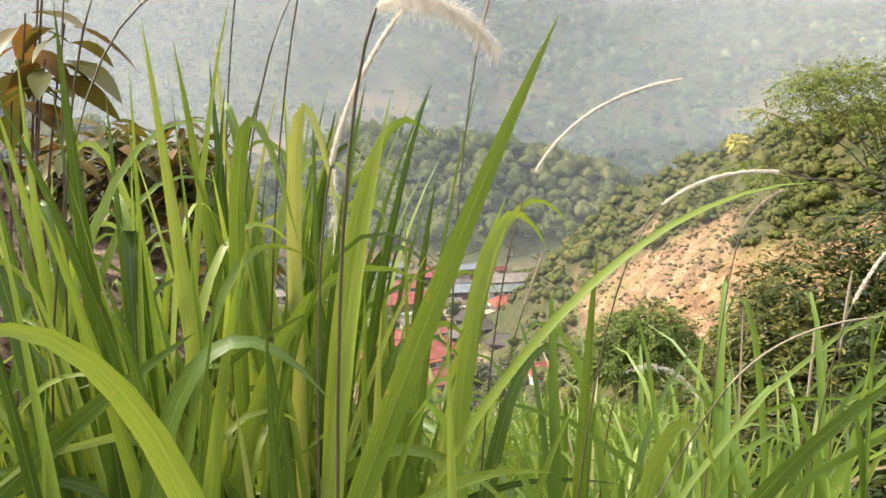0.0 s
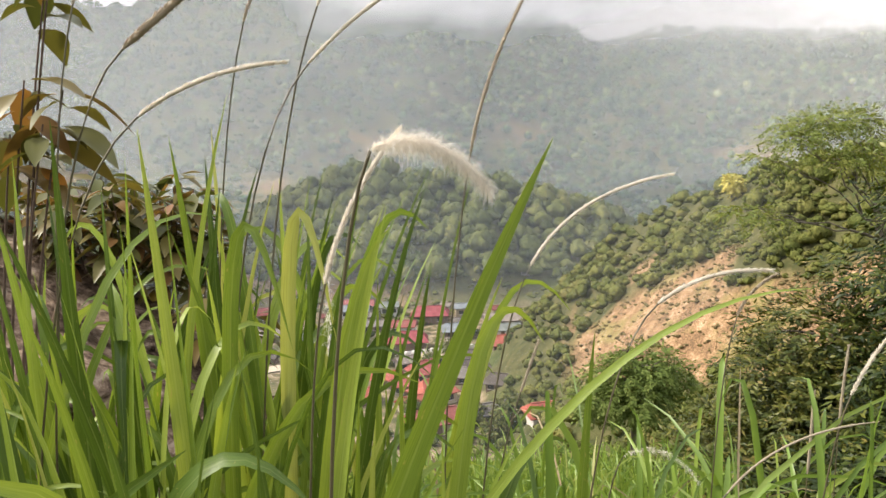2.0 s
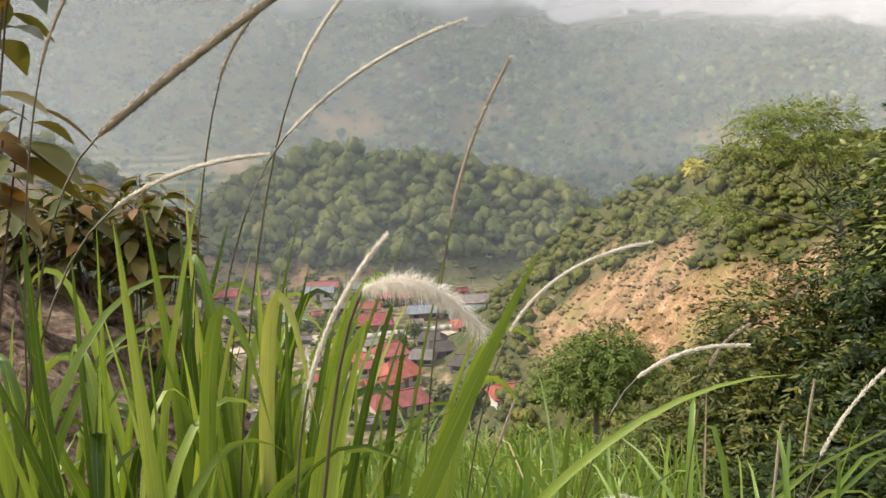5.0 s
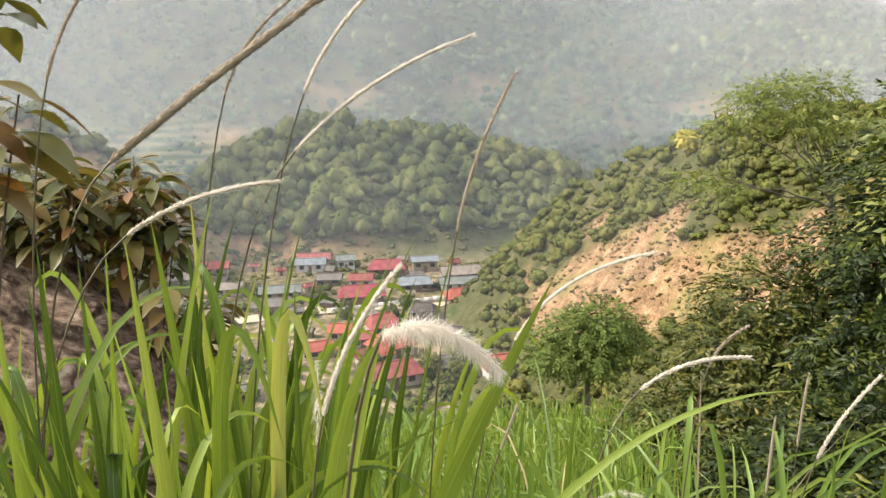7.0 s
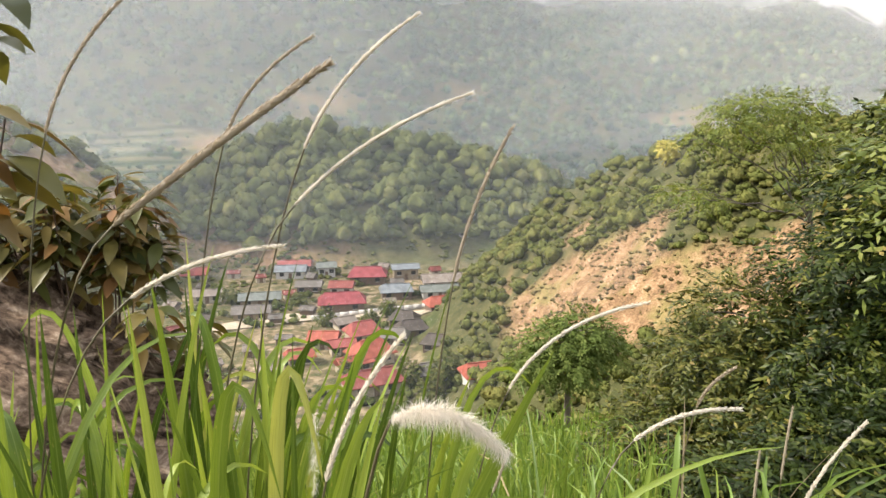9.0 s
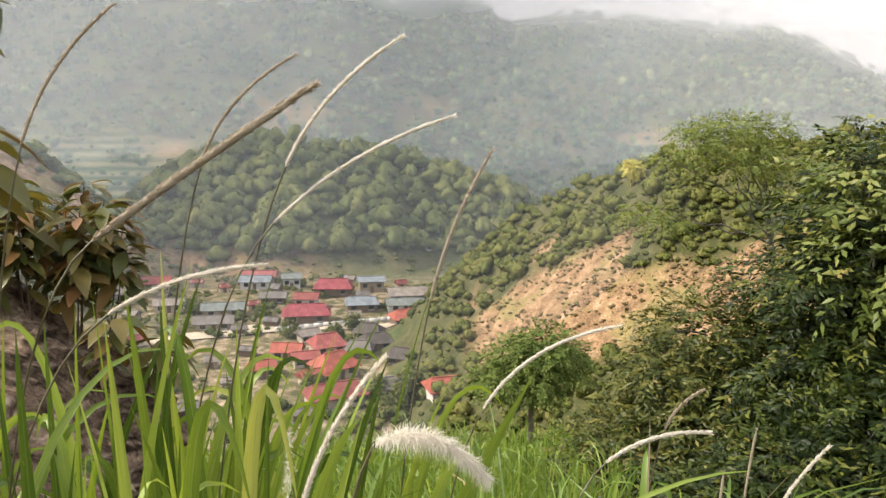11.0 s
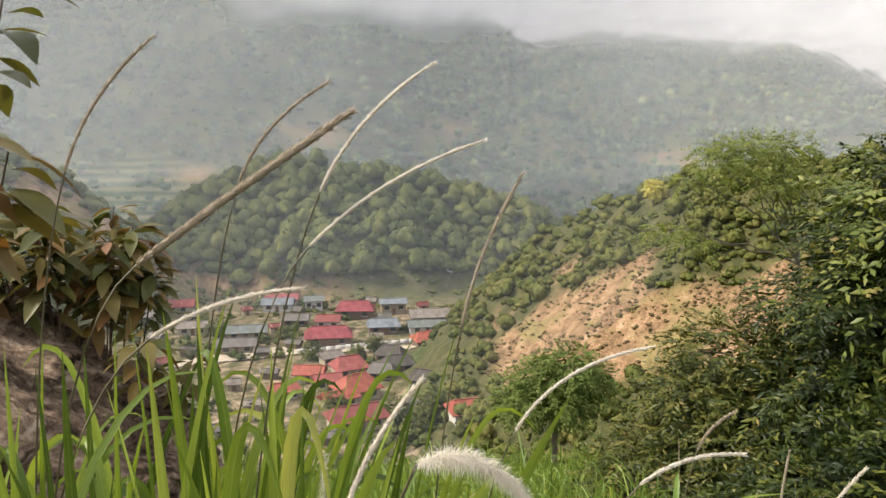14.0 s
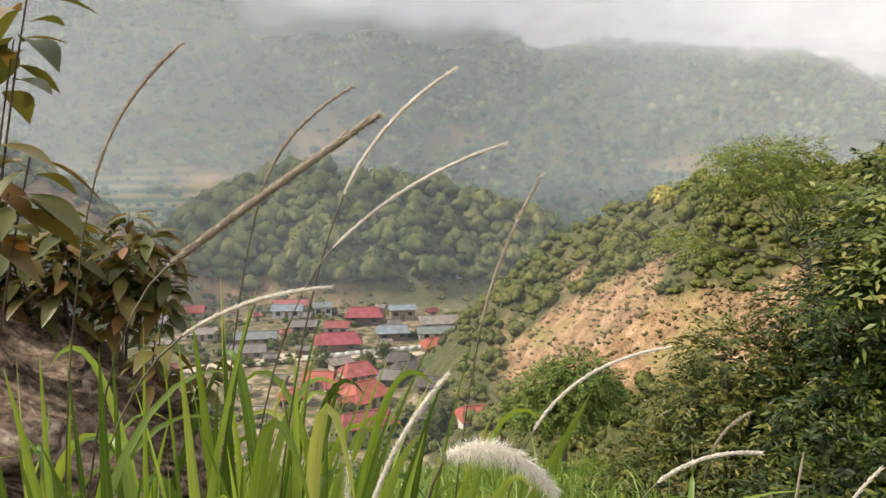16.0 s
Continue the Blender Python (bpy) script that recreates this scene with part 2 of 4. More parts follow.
def smax(a, b, k):
    h = np.clip(0.5 + 0.5 * (a - b) / k, 0, 1)
    return b * (1 - h) + a * h + k * h * (1 - h)


def height(x, y):
    x, y = np.asarray(x, float), np.asarray(y, float)
    r = np.hypot(x - OX, y - OY)
    az = np.degrees(np.arctan2(x - OX, y - OY))
    yy = np.maximum(y, 0)
    near = -0.40 * yy - 0.20 * np.maximum(yy - 16, 0) - 0.14 * np.minimum(y, 0)
    near = near + 0.55 * smooth01(-0.9, -2.6, x) * smooth01(-1, 2.0, y) * smooth01(9, 3, y) + 0.03 * vnoise(x, y, 1.1, 3)
    near = near + 0.18 * np.maximum(-x - 3, 0) + 0.05 * np.maximum(x - 6, 0)
    floor_z = -59.5 + 0.6 * vnoise(x, y, 40, 5)
    z = smax(near + smooth01(20, 60, r) * 1.5 * vnoise(x, y, 18, 8), floor_z, 4.0)
    spur = ridge(x, y, SPUR, 0.95) + 2.2 * vnoise(x, y, 16, 11, 4) + 0.5 * vnoise(x, y, 3, 12)
    hill = ridge(x, y, HILL, 0.72) + 2.5 * vnoise(x, y, 22, 13)
    knoll = ridge(x, y, KNOLL, 0.9) + 2.0 * vnoise(x, y, 20, 14)
    z = smax(z, spur, 3.0)
    z = smax(z, hill, 4.0)
    z = smax(z, knoll, 4.0)
    top = np.tan(np.radians(np.interp(az, CREST_AZ, CREST_EL))) * 880 + 1.6
    back = smooth01(0, 40, np.abs(az) - 60)
    start = 430 - 180 * back
    u = np.clip((r - start) / (880 - start), 0, 1)
    mount = -58 + (top + 58) * u ** 1.2 - 0.35 * np.maximum(r - 880, 0)
    mount = np.maximum(mount, -58) + smooth01(430, 560, r) * (15 * vnoise(x, y, 130, 21, 4) + 4 * vnoise(x, y, 45, 22)) * (1 - 0.8 * smooth01(650, 880, r))
    for line in (SHOULDER, SHOULDER_LOW):
        mount = smax(mount, ridge(x, y, line, 0.5) + 5 * vnoise(x, y, 50, 23), 14.0)
    z = np.where(r > 300, np.maximum(z, np.maximum(mount, -60)), z)
    return z


def land_zone(x, y, z):
    """Weights of bare earth, pale terraces and trodden soil."""
    r = np.hypot(x - OX, y - OY)
    az = np.degrees(np.arctan2(x - OX, y - OY))
    el = np.degrees(np.arctan2(z - 1.6, r))
    wob = vnoise(x, y, 14, 31, 4)
    wob2 = vnoise(x, y, 9, 33, 4)
    on_spur = smooth01(70, 95, r) * smooth01(262, 245, r)
    upper = np.interp(az, [9, 12, 15, 18, 22, 28, 34], [-15.0, -13.5, -10.8, -10.2, -10.4, -9.6, -9.0])
    lower = np.interp(az, [9, 12, 16, 22, 30], [-18.5, -19.5, -18.5, -17.5, -17])
    slide = on_spur * smooth01(0.9, -0.6, el - upper + 3.2 * wob2) * smooth01(-0.8, 0.8, el - lower + wob) * smooth01(9.0, 11.5, az + wob)
    bank = smooth01(262, 278, r) * smooth01(318, 296, r) * smooth01(2, -4, az) * np.clip(0.75 + 1.2 * wob2, 0, 1) * smooth01(-61, -58, z)
    scars = 0.0
    for a0, e0, wa, we in ((-3.4, -0.5, 3.6, 1.0), (-11.2, -3.2, 1.8, 0.7), (6.5, -0.2, 1.6, 0.8), (22.5, -2.2, 2.2, 0.7)):
        scars = scars + np.exp(-((az - a0) / wa) ** 2 - ((el - e0) / we) ** 2)
    bare = np.maximum(np.maximum(slide, bank), np.where(r > 430, np.clip(scars * (0.75 + 1.1 * wob2), 0, 0.8), 0))
    terrace = np.where(r > 400, smooth01(-8, -13, az + 2 * wob) * smooth01(-1.0, -3.0, el + wob), 0)
    trod = smooth01(120, 140, r) * smooth01(285, 262, r) * smooth01(-58.5, -59.3, z) * np.clip(0.62 + 0.75 * vnoise(x, y, 11, 41), 0, 1)
    wood = np.maximum(smooth01(-56, -53, ridge(x, y, HILL, 0.72)) * (r > 240), smooth01(-56, -52, ridge(x, y, KNOLL, 0.9)) * (r > 200))
    wood = np.maximum(wood, 0.8 * smooth01(-58, -54, ridge(x, y, SPUR, 0.95)) * (r > 60))
    return np.clip(bare, 0, 1), np.clip(terrace, 0, 1), np.clip(trod, 0, 1), np.clip(wood, 0, 1)


def ground_material():
    m, n, l, b = mat("land", 0.95)
    v = texco(n, l, world_space=True)
    a = n.new("ShaderNodeAttribute")
    a.attribute_name = "zone"
    sep = n.new("ShaderNodeSeparateColor")
    l.new(a.outputs["Color"], sep.inputs[0])
    fine, mid, big = noise_tex(n, l, v, 3.0, 6), noise_tex(n, l, v, 0.35, 6), noise_tex(n, l, v, 0.05, 4)
    scrub = ramp(n, l, mid, [(0.3, (0.03, 0.042, 0.015)), (0.5, (0.06, 0.075, 0.026)), (0.7, (0.10, 0.10, 0.042))])
    soil = ramp(n, l, fine, [(0.3, (0.05, 0.035, 0.02)), (0.7, (0.12, 0.09, 0.05))])
    base = mixc(n, l, ramp(n, l, big, [(0.35, (0, 0, 0)), (0.65, (0.6, 0.6, 0.6))]), scrub, soil)
    earth = ramp(n, l, mixc(n, l, 0.5, mid, fine), [(0.36, (0.075, 0.050, 0.030)), (0.45, (0.155, 0.096, 0.053)), (0.54, (0.255, 0.158, 0.087)), (0.65, (0.41, 0.29, 0.19))])
    earth = mixc(n, l, ramp(n, l, noise_tex(n, l, v, 0.11, 5), [(0.5, (0, 0, 0)), (0.62, (0.55, 0.55, 0.55))]), earth, (0.17, 0.16, 0.055))
    steps = n.new("ShaderNodeTexWave")
    steps.bands_direction = "Z"
    steps.inputs["Scale"].default_value, steps.inputs["Distortion"].default_value, steps.inputs["Detail"].default_value = 0.07, 5.0, 3.0
    steps.inputs["Detail Scale"].default_value = 0.2
    l.new(v, steps.inputs[0])
    pale = ramp(n, l, mixc(n, l, 0.5, steps.outputs["Fac"], noise_tex(n, l, v, 0.09, 6)), [(0.3, (0.035, 0.052, 0.02)), (0.5, (0.070, 0.082, 0.032)), (0.72, (0.14, 0.12, 0.062))])
    trod = ramp(n, l, mid, [(0.38, (0.06, 0.066, 0.026)), (0.50, (0.14, 0.105, 0.062)), (0.64, (0.32, 0.245, 0.165))])
    litter = ramp(n, l, mid, [(0.35, (0.036, 0.042, 0.016)), (0.65, (0.092, 0.085, 0.036))])
    c = mixc(n, l, a.outputs["Alpha"], base, litter)
    c = mixc(n, l, sep.outputs[1], c, pale)
    c = mixc(n, l, sep.outputs[2], c, trod)
    c = mixc(n, l, sep.outputs[0], c, earth)
    l.new(c, b.inputs["Base Color"])
    b.inputs["Specular IOR Level"].default_value = 0.1
    bump(n, l, b, mixc(n, l, 0.5, fine, mid), 0.7, 0.6)
    return m


def build_ground():
    azs = np.radians(np.concatenate([np.arange(-180, -46, 4.0), np.arange(-46, 46, 0.27), np.arange(46, 180, 4.0)]))
    rad = np.concatenate([[0.0], np.geomspace(0.3, 60, 90), np.geomspace(61.5, 420, 190), np.geomspace(426, 1100, 90), np.geomspace(1150, 4000, 14)])
    A, R = np.meshgrid(azs, rad, indexing="ij")
    X, Y = OX + R * np.sin(A), OY + R * np.cos(A)
    Z = height(X, Y)
    na, nr = A.shape
    i, j = np.meshgrid(np.arange(na), np.arange(nr - 1), indexing="ij")
    k = (i + 1) % na
    faces = np.stack([i * nr + j, i * nr + j + 1, k * nr + j + 1, k * nr + j], -1).reshape(-1, 4)
    ob = mesh_object("ground", np.stack([X, Y, Z], -1).reshape(-1, 3), faces, ground_material(), smooth=True)
    zone = np.stack(land_zone(X, Y, Z), -1).reshape(-1, 4).astype(np.float32)
    ob.data.attributes.new("zone", "FLOAT_COLOR", "POINT").data.foreach_set("color", zone.ravel())
    tagged(ob, "valley ground with green slopes, bare ochre earth and trodden soil", "ground", kind="structure")


build_ground()


# ---- leaves and crowns ----
def leaf_cloud(centres, dirs, length, width, up=None, fold=0.25, droop=0.3):
    """Many small leaves, each four points with a fold along its midrib: base, two sides, tip."""
    n = len(centres)
    d = dirs / np.linalg.norm(dirs, axis=1, keepdims=True)
    ref = np.tile([0.0, 0, 1], (n, 1)) + rng.normal(0, 0.45, (n, 3)) if up is None else up
    side = np.cross(d, ref)
    side /= np.linalg.norm(side, axis=1, keepdims=True) + 1e-9
    nor = np.cross(side, d)
    L, W = np.broadcast_to(length, n)[:, None], np.broadcast_to(width, n)[:, None]
    base = centres
    tip = centres + d * L - np.array([0, 0, 1]) * L * droop
    mid = centres + d * L * 0.45 + nor * L * 0.04
    a = mid + side * W * 0.5 + nor * W * fold
    b = mid - side * W * 0.5 + nor * W * fold
    verts = np.stack([base, a, tip, b, mid], 1).reshape(-1, 3)
    k = np.arange(n)[:, None] * 5
    faces = np.concatenate([k + [0, 4, 1], k + [1, 4, 2], k + [0, 3, 4], k + [3, 2, 4]], 0)
    return verts, faces


def ball_points(n, inner=0.7):
    p = rng.normal(size=(n, 3))
    p /= np.linalg.norm(p, axis=1, keepdims=True)
    return p, p * (inner + (1 - inner) * rng.random((n, 1)))


def cube_sphere(n):
    """Unit directions and quads of a cube blown up to a ball, n quads along each edge."""
    g = np.tan(np.linspace(-1, 1, n + 1) * np.pi / 4)
    U, W = np.meshgrid(g, g, indexing="ij")
    one = np.ones_like(U)
    i, j = np.meshgrid(np.arange(n), np.arange(n), indexing="ij")
    q = np.stack([i * (n + 1) + j, (i + 1) * (n + 1) + j, (i + 1) * (n + 1) + j + 1, i * (n + 1) + j + 1], -1).reshape(-1, 4)
    V, F = [], []
    for k, side in enumerate(((one, U, W), (-one, W, U), (W, one, U), (U, -one, W), (U, W, one), (W, U, -one))):
        V.append(np.stack(side, -1).reshape(-1, 3))
        F.append(q + k * (n + 1) ** 2)
    V, F = np.concatenate(V), np.concatenate(F)
    _, first, back = np.unique(np.round(V, 5), axis=0, return_index=True, return_inverse=True)
    V = V[first]
    return V / np.linalg.norm(V, axis=1, keepdims=True), back.reshape(-1)[F]


def crown_template(lumps, leaves, leaf, flat=0.85, res=5, low=-0.35):
    """A far crown, about one unit in radius: a lumpy body with loose leaf clumps over it that break its outline."""
    K, _ = ball_points(lumps, 1)
    K[:, 2] = np.abs(K[:, 2]) * 0.9 - 0.15
    S = rng.uniform(0.35, 1.2, lumps)

    def reach(d):
        return 0.50 + 0.50 * (S * np.exp(-(1 - d @ K.T) * 13)).max(1)
    d, F = cube_sphere(res)
    V = d * (reach(d) * rng.uniform(0.9, 1.06, len(d)))[:, None] * (1, 1, flat)
    F = F[V[F].mean(1)[:, 2] > low]
    fn = np.cross(V[F[:, 1]] - V[F[:, 0]], V[F[:, 3]] - V[F[:, 0]])
    N = np.zeros_like(V)
    for c in range(4):
        np.add.at(N, F[:, c], fn)
    N = N + 1e-6 * d
    u, _ = ball_points(leaves, 1)
    u = u[u[:, 2] > -0.35]
    n = len(u)
    C = u * (reach(u) * rng.uniform(0.95, 1.16, n))[:, None] * (1, 1, flat)
    near = K[(u @ K.T).argmax(1)]
    U = u + 0.9 * (u - near)
    U /= np.linalg.norm(U, axis=1, keepdims=True)
    face = U + rng.normal(0, 0.5, U.shape)
    a = np.cross(face, rng.normal(size=U.shape))
    a /= np.linalg.norm(a, axis=1, keepdims=True)
    q = np.cross(face, a)
    q /= np.linalg.norm(q, axis=1, keepdims=True)
    sz = leaf * rng.uniform(0.5, 1.2, (n, 1))
    L = np.stack([C - a * sz, C - q * sz * 0.7, C + a * sz, C + q * sz * 0.7], 1).reshape(-1, 3)
    shade = np.concatenate([N / np.linalg.norm(N, axis=1, keepdims=True), np.repeat(U + rng.normal(0, 0.2, U.shape), 4, axis=0)])
    return np.concatenate([V, L]), np.concatenate([F, np.arange(4 * n).reshape(-1, 4) + len(V)]), shade / np.linalg.norm(shade, axis=1, keepdims=True)


def scatter_crowns(name, spots, sizes, tall, templates, material, label, lift=0.75):
    """Woods: one mesh of many crowns standing on the land."""
    V, F, T, N, off = [], [], [], [], 0
    for (x, y, z), s, k in zip(spots, sizes, tall):
        v, f, m = templates[rng.integers(len(templates))]
        a = rng.uniform(0, 6.283)
        rot = np.array([[math.cos(a), math.sin(a), 0], [-math.sin(a), math.cos(a), 0], [0, 0, 1]])
        V.append((v @ rot) * (s, s, s * k) + (x, y, z + s * k * lift))
        N.append(m @ rot)
        F.append(f + off)
        T.append(np.full(len(v), np.clip(0.62 * rng.random() + 0.38 * (0.5 + 1.1 * float(vnoise(x, y, 9 * s, 55, 2))), 0, 1)))
        off += len(v)
    ob = mesh_object(name, np.concatenate(V), np.concatenate(F), material, tint=np.concatenate(T), smooth=True, normals=np.concatenate(N))
    return tagged(ob, label, "trees", kind="stuff")


def polar_spots(n, az0, az1, r0, r1, keep):
    az = np.radians(rng.uniform(az0, az1, n))
    r = np.sqrt(rng.uniform(r0 * r0, r1 * r1, n))
    x, y = OX + r * np.sin(az), OY + r * np.cos(az)
    z = height(x, y)
    k = keep(x, y, z, r, np.degrees(az))
    return np.stack([x, y, z], -1)[k]


CROWN_MID = [crown_template(18, 140, 0.125, rng.uniform(0.8, 1.2), 6) for _ in range(10)]
CROWN_SPUR = [crown_template(14, 120, 0.135, rng.uniform(0.7, 1.1), 5) for _ in range(10)]
CROWN_FAR = [crown_template(9, 14, 0.26, 0.9, 2, -0.2) for _ in range(10)]
CROWN_SCRUB = [crown_template(10, 44, 0.20, rng.uniform(0.7, 1.0), 2) for _ in range(8)]
CROWN_BUSH = [crown_template(8, 22, 0.24, 0.7, 2) for _ in range(8)]


def woods():
    def on_hill(x, y, z, r, az):
        return (ridge(x, y, HILL, 0.72) > -54) & (r > 264) & (r < 352)
    s = polar_spots(1900, -18, 19, 262, 352, on_hill)
    scatter_crowns("hill_woods", s, 2.0 + 3.6 * rng.random(len(s)) ** 1.5, rng.uniform(0.9, 1.7, len(s)), CROWN_MID, FOREST, "dense dark green woods covering the valley's round hill", 0.6)

    def on_knoll(x, y, z, r, az):
        return ridge(x, y, KNOLL, 0.9) > -50
    s = polar_spots(420, -35, -13, 235, 310, on_knoll)
    scatter_crowns("knoll_woods", s, rng.uniform(2.2, 4.0, len(s)), rng.uniform(0.9, 1.4, len(s)), CROWN_MID, FOREST, "dark green woods on the steep side knoll")

    def on_spur(x, y, z, r, az):
        sp = ridge(x, y, SPUR, 0.95)
        bare = land_zone(x, y, z)[0]
        return (sp > -54) & (z > -57) & (np.hypot(x - 60, y - 154) > 4.5) & (bare < 0.5 + 0.25 * vnoise(x, y, 7, 52))
    s = polar_spots(3300, 7, 40, 60, 268, on_spur)
    scatter_crowns("spur_woods", s, rng.uniform(0.9, 1.0, len(s)) * (0.9 + 1.9 * rng.random(len(s)) ** 1.6), rng.uniform(0.8, 1.5, len(s)), CROWN_SPUR, SPUR_LEAF, "sunlit yellow-green scrub woods on the spur", 0.45)

    s = polar_spots(3400, 15, 40, 62, 175, on_spur)
    scatter_crowns("spur_scrub", s, 0.5 + 1.1 * rng.random(len(s)) ** 1.6, rng.uniform(0.7, 1.3, len(s)), CROWN_SCRUB, SPUR_LEAF, "low yellow-green scrub between the spur's trees", 0.3)

    def on_slide(x, y, z, r, az):
        bare = land_zone(x, y, z)[0]
        return (bare > 0.2) & (rng.random(len(x)) < 0.06 - 0.34 * vnoise(x, y, 5, 51, 4) + 0.30 * smooth01(-37, -22, z) + 0.16 * smooth01(20, 12, az)) & (ridge(x, y, SPUR, 0.95) > -56)
    s = polar_spots(85000, 8, 36, 70, 262, on_slide)
    scatter_crowns("slope_bushes", s, 0.16 + 0.7 * rng.random(len(s)) ** 2, rng.uniform(0.5, 1.1, len(s)), CROWN_BUSH, DRY_SCRUB, "low dry bushes dotted over the bare slope", 0.3)

    def on_mount(x, y, z, r, az):
        bare, terr = land_zone(x, y, z)[:2]
        return ((z > -54) | (r > 380)) & (z > -61) & (rng.random(len(x)) > bare * 1.8) & (rng.random(len(x)) > terr * 0.6)
    s = polar_spots(14000, -36, 42, 385, 900, on_mount)
    scatter_crowns("mountain_woods", s, (1.9 + 3.9 * rng.random(len(s)) ** 1.5) * np.where(s[:, 2] < -50, 0.45, 1.0), rng.uniform(0.8, 1.6, len(s)), CROWN_FAR, MOUNT_LEAF, "hazy green forest on the far mountain side")

    def in_valley(x, y, z, r, az):
        return (z < -50) & (vnoise(x, y, 14, 61) > 0.05) & (np.abs(y - (203 + 0.28 * (x + 16))) > 5)
    s = polar_spots(3200, -22, 16, 108, 300, in_valley)
    scatter_crowns("valley_bushes", s, 0.6 + 1.9 * rng.random(len(s)) ** 1.6, rng.uniform(0.7, 1.3, len(s)), CROWN_SCRUB, FOREST, "scattered green bushes between the village houses", 0.4)

    s = polar_spots(520, -19, 15, 256, 294, lambda x, y, z, r, az: (z < -48) & (vnoise(x, y, 12, 63) > -0.2))
    scatter_crowns("foot_scrub", s, rng.uniform(0.7, 2.2, len(s)), rng.uniform(0.6, 1.1, len(s)), CROWN_BUSH, SPUR_LEAF, "rough green scrub along the wooded hill's foot", 0.35)

    def on_low_slope(x, y, z, r, az):
        return (z > -58) & (ridge(x, y, SPUR, 0.95) < -40)
    s = polar_spots(900, -40, 34, 26, 130, on_low_slope)
    scatter_crowns("slope_scrub", s, rng.uniform(0.5, 1.3, len(s)), rng.uniform(0.7, 1.1, len(s)), CROWN_BUSH, SPUR_LEAF, "green scrub covering the slope below", 0.4)


woods()


# ---- haze and low cloud over valley and mountain, as tinted see-through sheets ----
def mist_material(name, colour):
    m, n, l, b = mat(name, 1.0)
    n.remove(b)
    a = n.new("ShaderNodeAttribute")
    a.attribute_name = "cover"
    d, t, tr = n.new("ShaderNodeBsdfDiffuse"), n.new("ShaderNodeBsdfTranslucent"), n.new("ShaderNodeBsdfTransparent")
    for k in (d, t):
        k.inputs[0].default_value = (*colour, 1)
    half, out = n.new("ShaderNodeMixShader"), n.new("ShaderNodeMixShader")
    half.inputs[0].default_value = 0.5
    l.new(d.outputs[0], half.inputs[1])
    l.new(t.outputs[0], half.inputs[2])
    l.new(a.outputs["Fac"], out.inputs[0])
    l.new(tr.outputs[0], out.inputs[1])
    l.new(half.outputs[0], out.inputs[2])
    l.new(out.outputs[0], n["Material Output"].inputs[0])
    return m


# the blue of distant air is put into the haze sheets' colour
HAZE = mist_material("mist", (0.82, 0.89, 1.0))
CLOUD = mist_material("cloud", (0.96, 0.93, 0.96))
CLOUD_GREY = mist_material("grey_cloud", (0.66, 0.625, 0.635))


def mist_sheet(r, z0, z1, cover, label, material=HAZE):
    """A soft see-through sheet bent round the valley that lays haze and cloud over what lies behind; cover(degrees,
    height) is how thick it is.
    """
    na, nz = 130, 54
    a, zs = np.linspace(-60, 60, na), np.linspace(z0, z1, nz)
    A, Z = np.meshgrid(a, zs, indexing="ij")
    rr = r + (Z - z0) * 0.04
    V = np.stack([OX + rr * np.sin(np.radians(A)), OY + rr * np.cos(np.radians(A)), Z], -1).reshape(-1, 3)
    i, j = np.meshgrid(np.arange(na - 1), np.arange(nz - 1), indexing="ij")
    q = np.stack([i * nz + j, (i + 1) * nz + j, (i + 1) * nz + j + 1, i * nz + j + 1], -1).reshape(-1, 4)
    ob = mesh_object("mist_sheet", V, q, material, smooth=True)
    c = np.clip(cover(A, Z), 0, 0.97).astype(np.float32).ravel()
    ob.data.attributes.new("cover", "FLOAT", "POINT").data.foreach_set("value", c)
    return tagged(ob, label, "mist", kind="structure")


def cloud_cover(a, z):
    z = z * 1.3
    n = vnoise(a * 9, z * 1.6, 60, 91, 5)
    base = np.interp(a, [-40, -24, -17, -12, -7, -2, 6, 12, 18, 26, 34, 45], [190, 172, 162, 146, 114, 98, 96, 100, 112, 110, 98, 90])
    return 0.18 + 0.06 * smooth01(0, 100, z) + 0.05 * n + np.interp(a, [6, 20], [0.76, 0.66]) * smooth01(-34, 26, z - base + 44 * n)


def crest_cover(a, z):
    el = np.degrees(np.arctan2(z - 1.6, 760))
    return 0.5 * smooth01(-6, 9, a) * smooth01(-1.0, 0.8, el - np.interp(a, CREST_AZ, CREST_EL) + 0.9 * vnoise(a * 9, z * 1.6, 45, 95, 4))


mist_sheet(132, -75, 40, lambda a, z: 0.06 * smooth01(27, 20, a) * smooth01(40, 5, z), "faint haze over the village")
mist_sheet(268, -75, 70, lambda a, z: 0.09 + 0.02 * vnoise(a * 4, z, 40, 92), "thin pale haze hanging before the hill")
mist_sheet(400, -75, 150, lambda a, z: 0.14 + 0.03 * smooth01(2, -22, a) + 0.04 * vnoise(a * 8, z, 50, 93), "pale blue haze filling the valley")
mist_sheet(500, -75, 260, cloud_cover, "low white cloud hiding the mountain tops", CLOUD)
mist_sheet(1000, -60, 420, lambda a, z: 0.93 + 0.04 * vnoise(a * 9, z, 90, 94), "pale grey cloud behind the mountain crest", CLOUD_GREY)
mist_sheet(760, -40, 260, crest_cover, "soft grey cloud trailing over the mountain crest", CLOUD_GREY)


# ---- village ----
def wall_mat(name, col):
    return plain(name, [(0.3, tuple(c * 0.6 for c in col)), (0.7, tuple(c * 0.85 for c in col))], 0.8, 0.85)


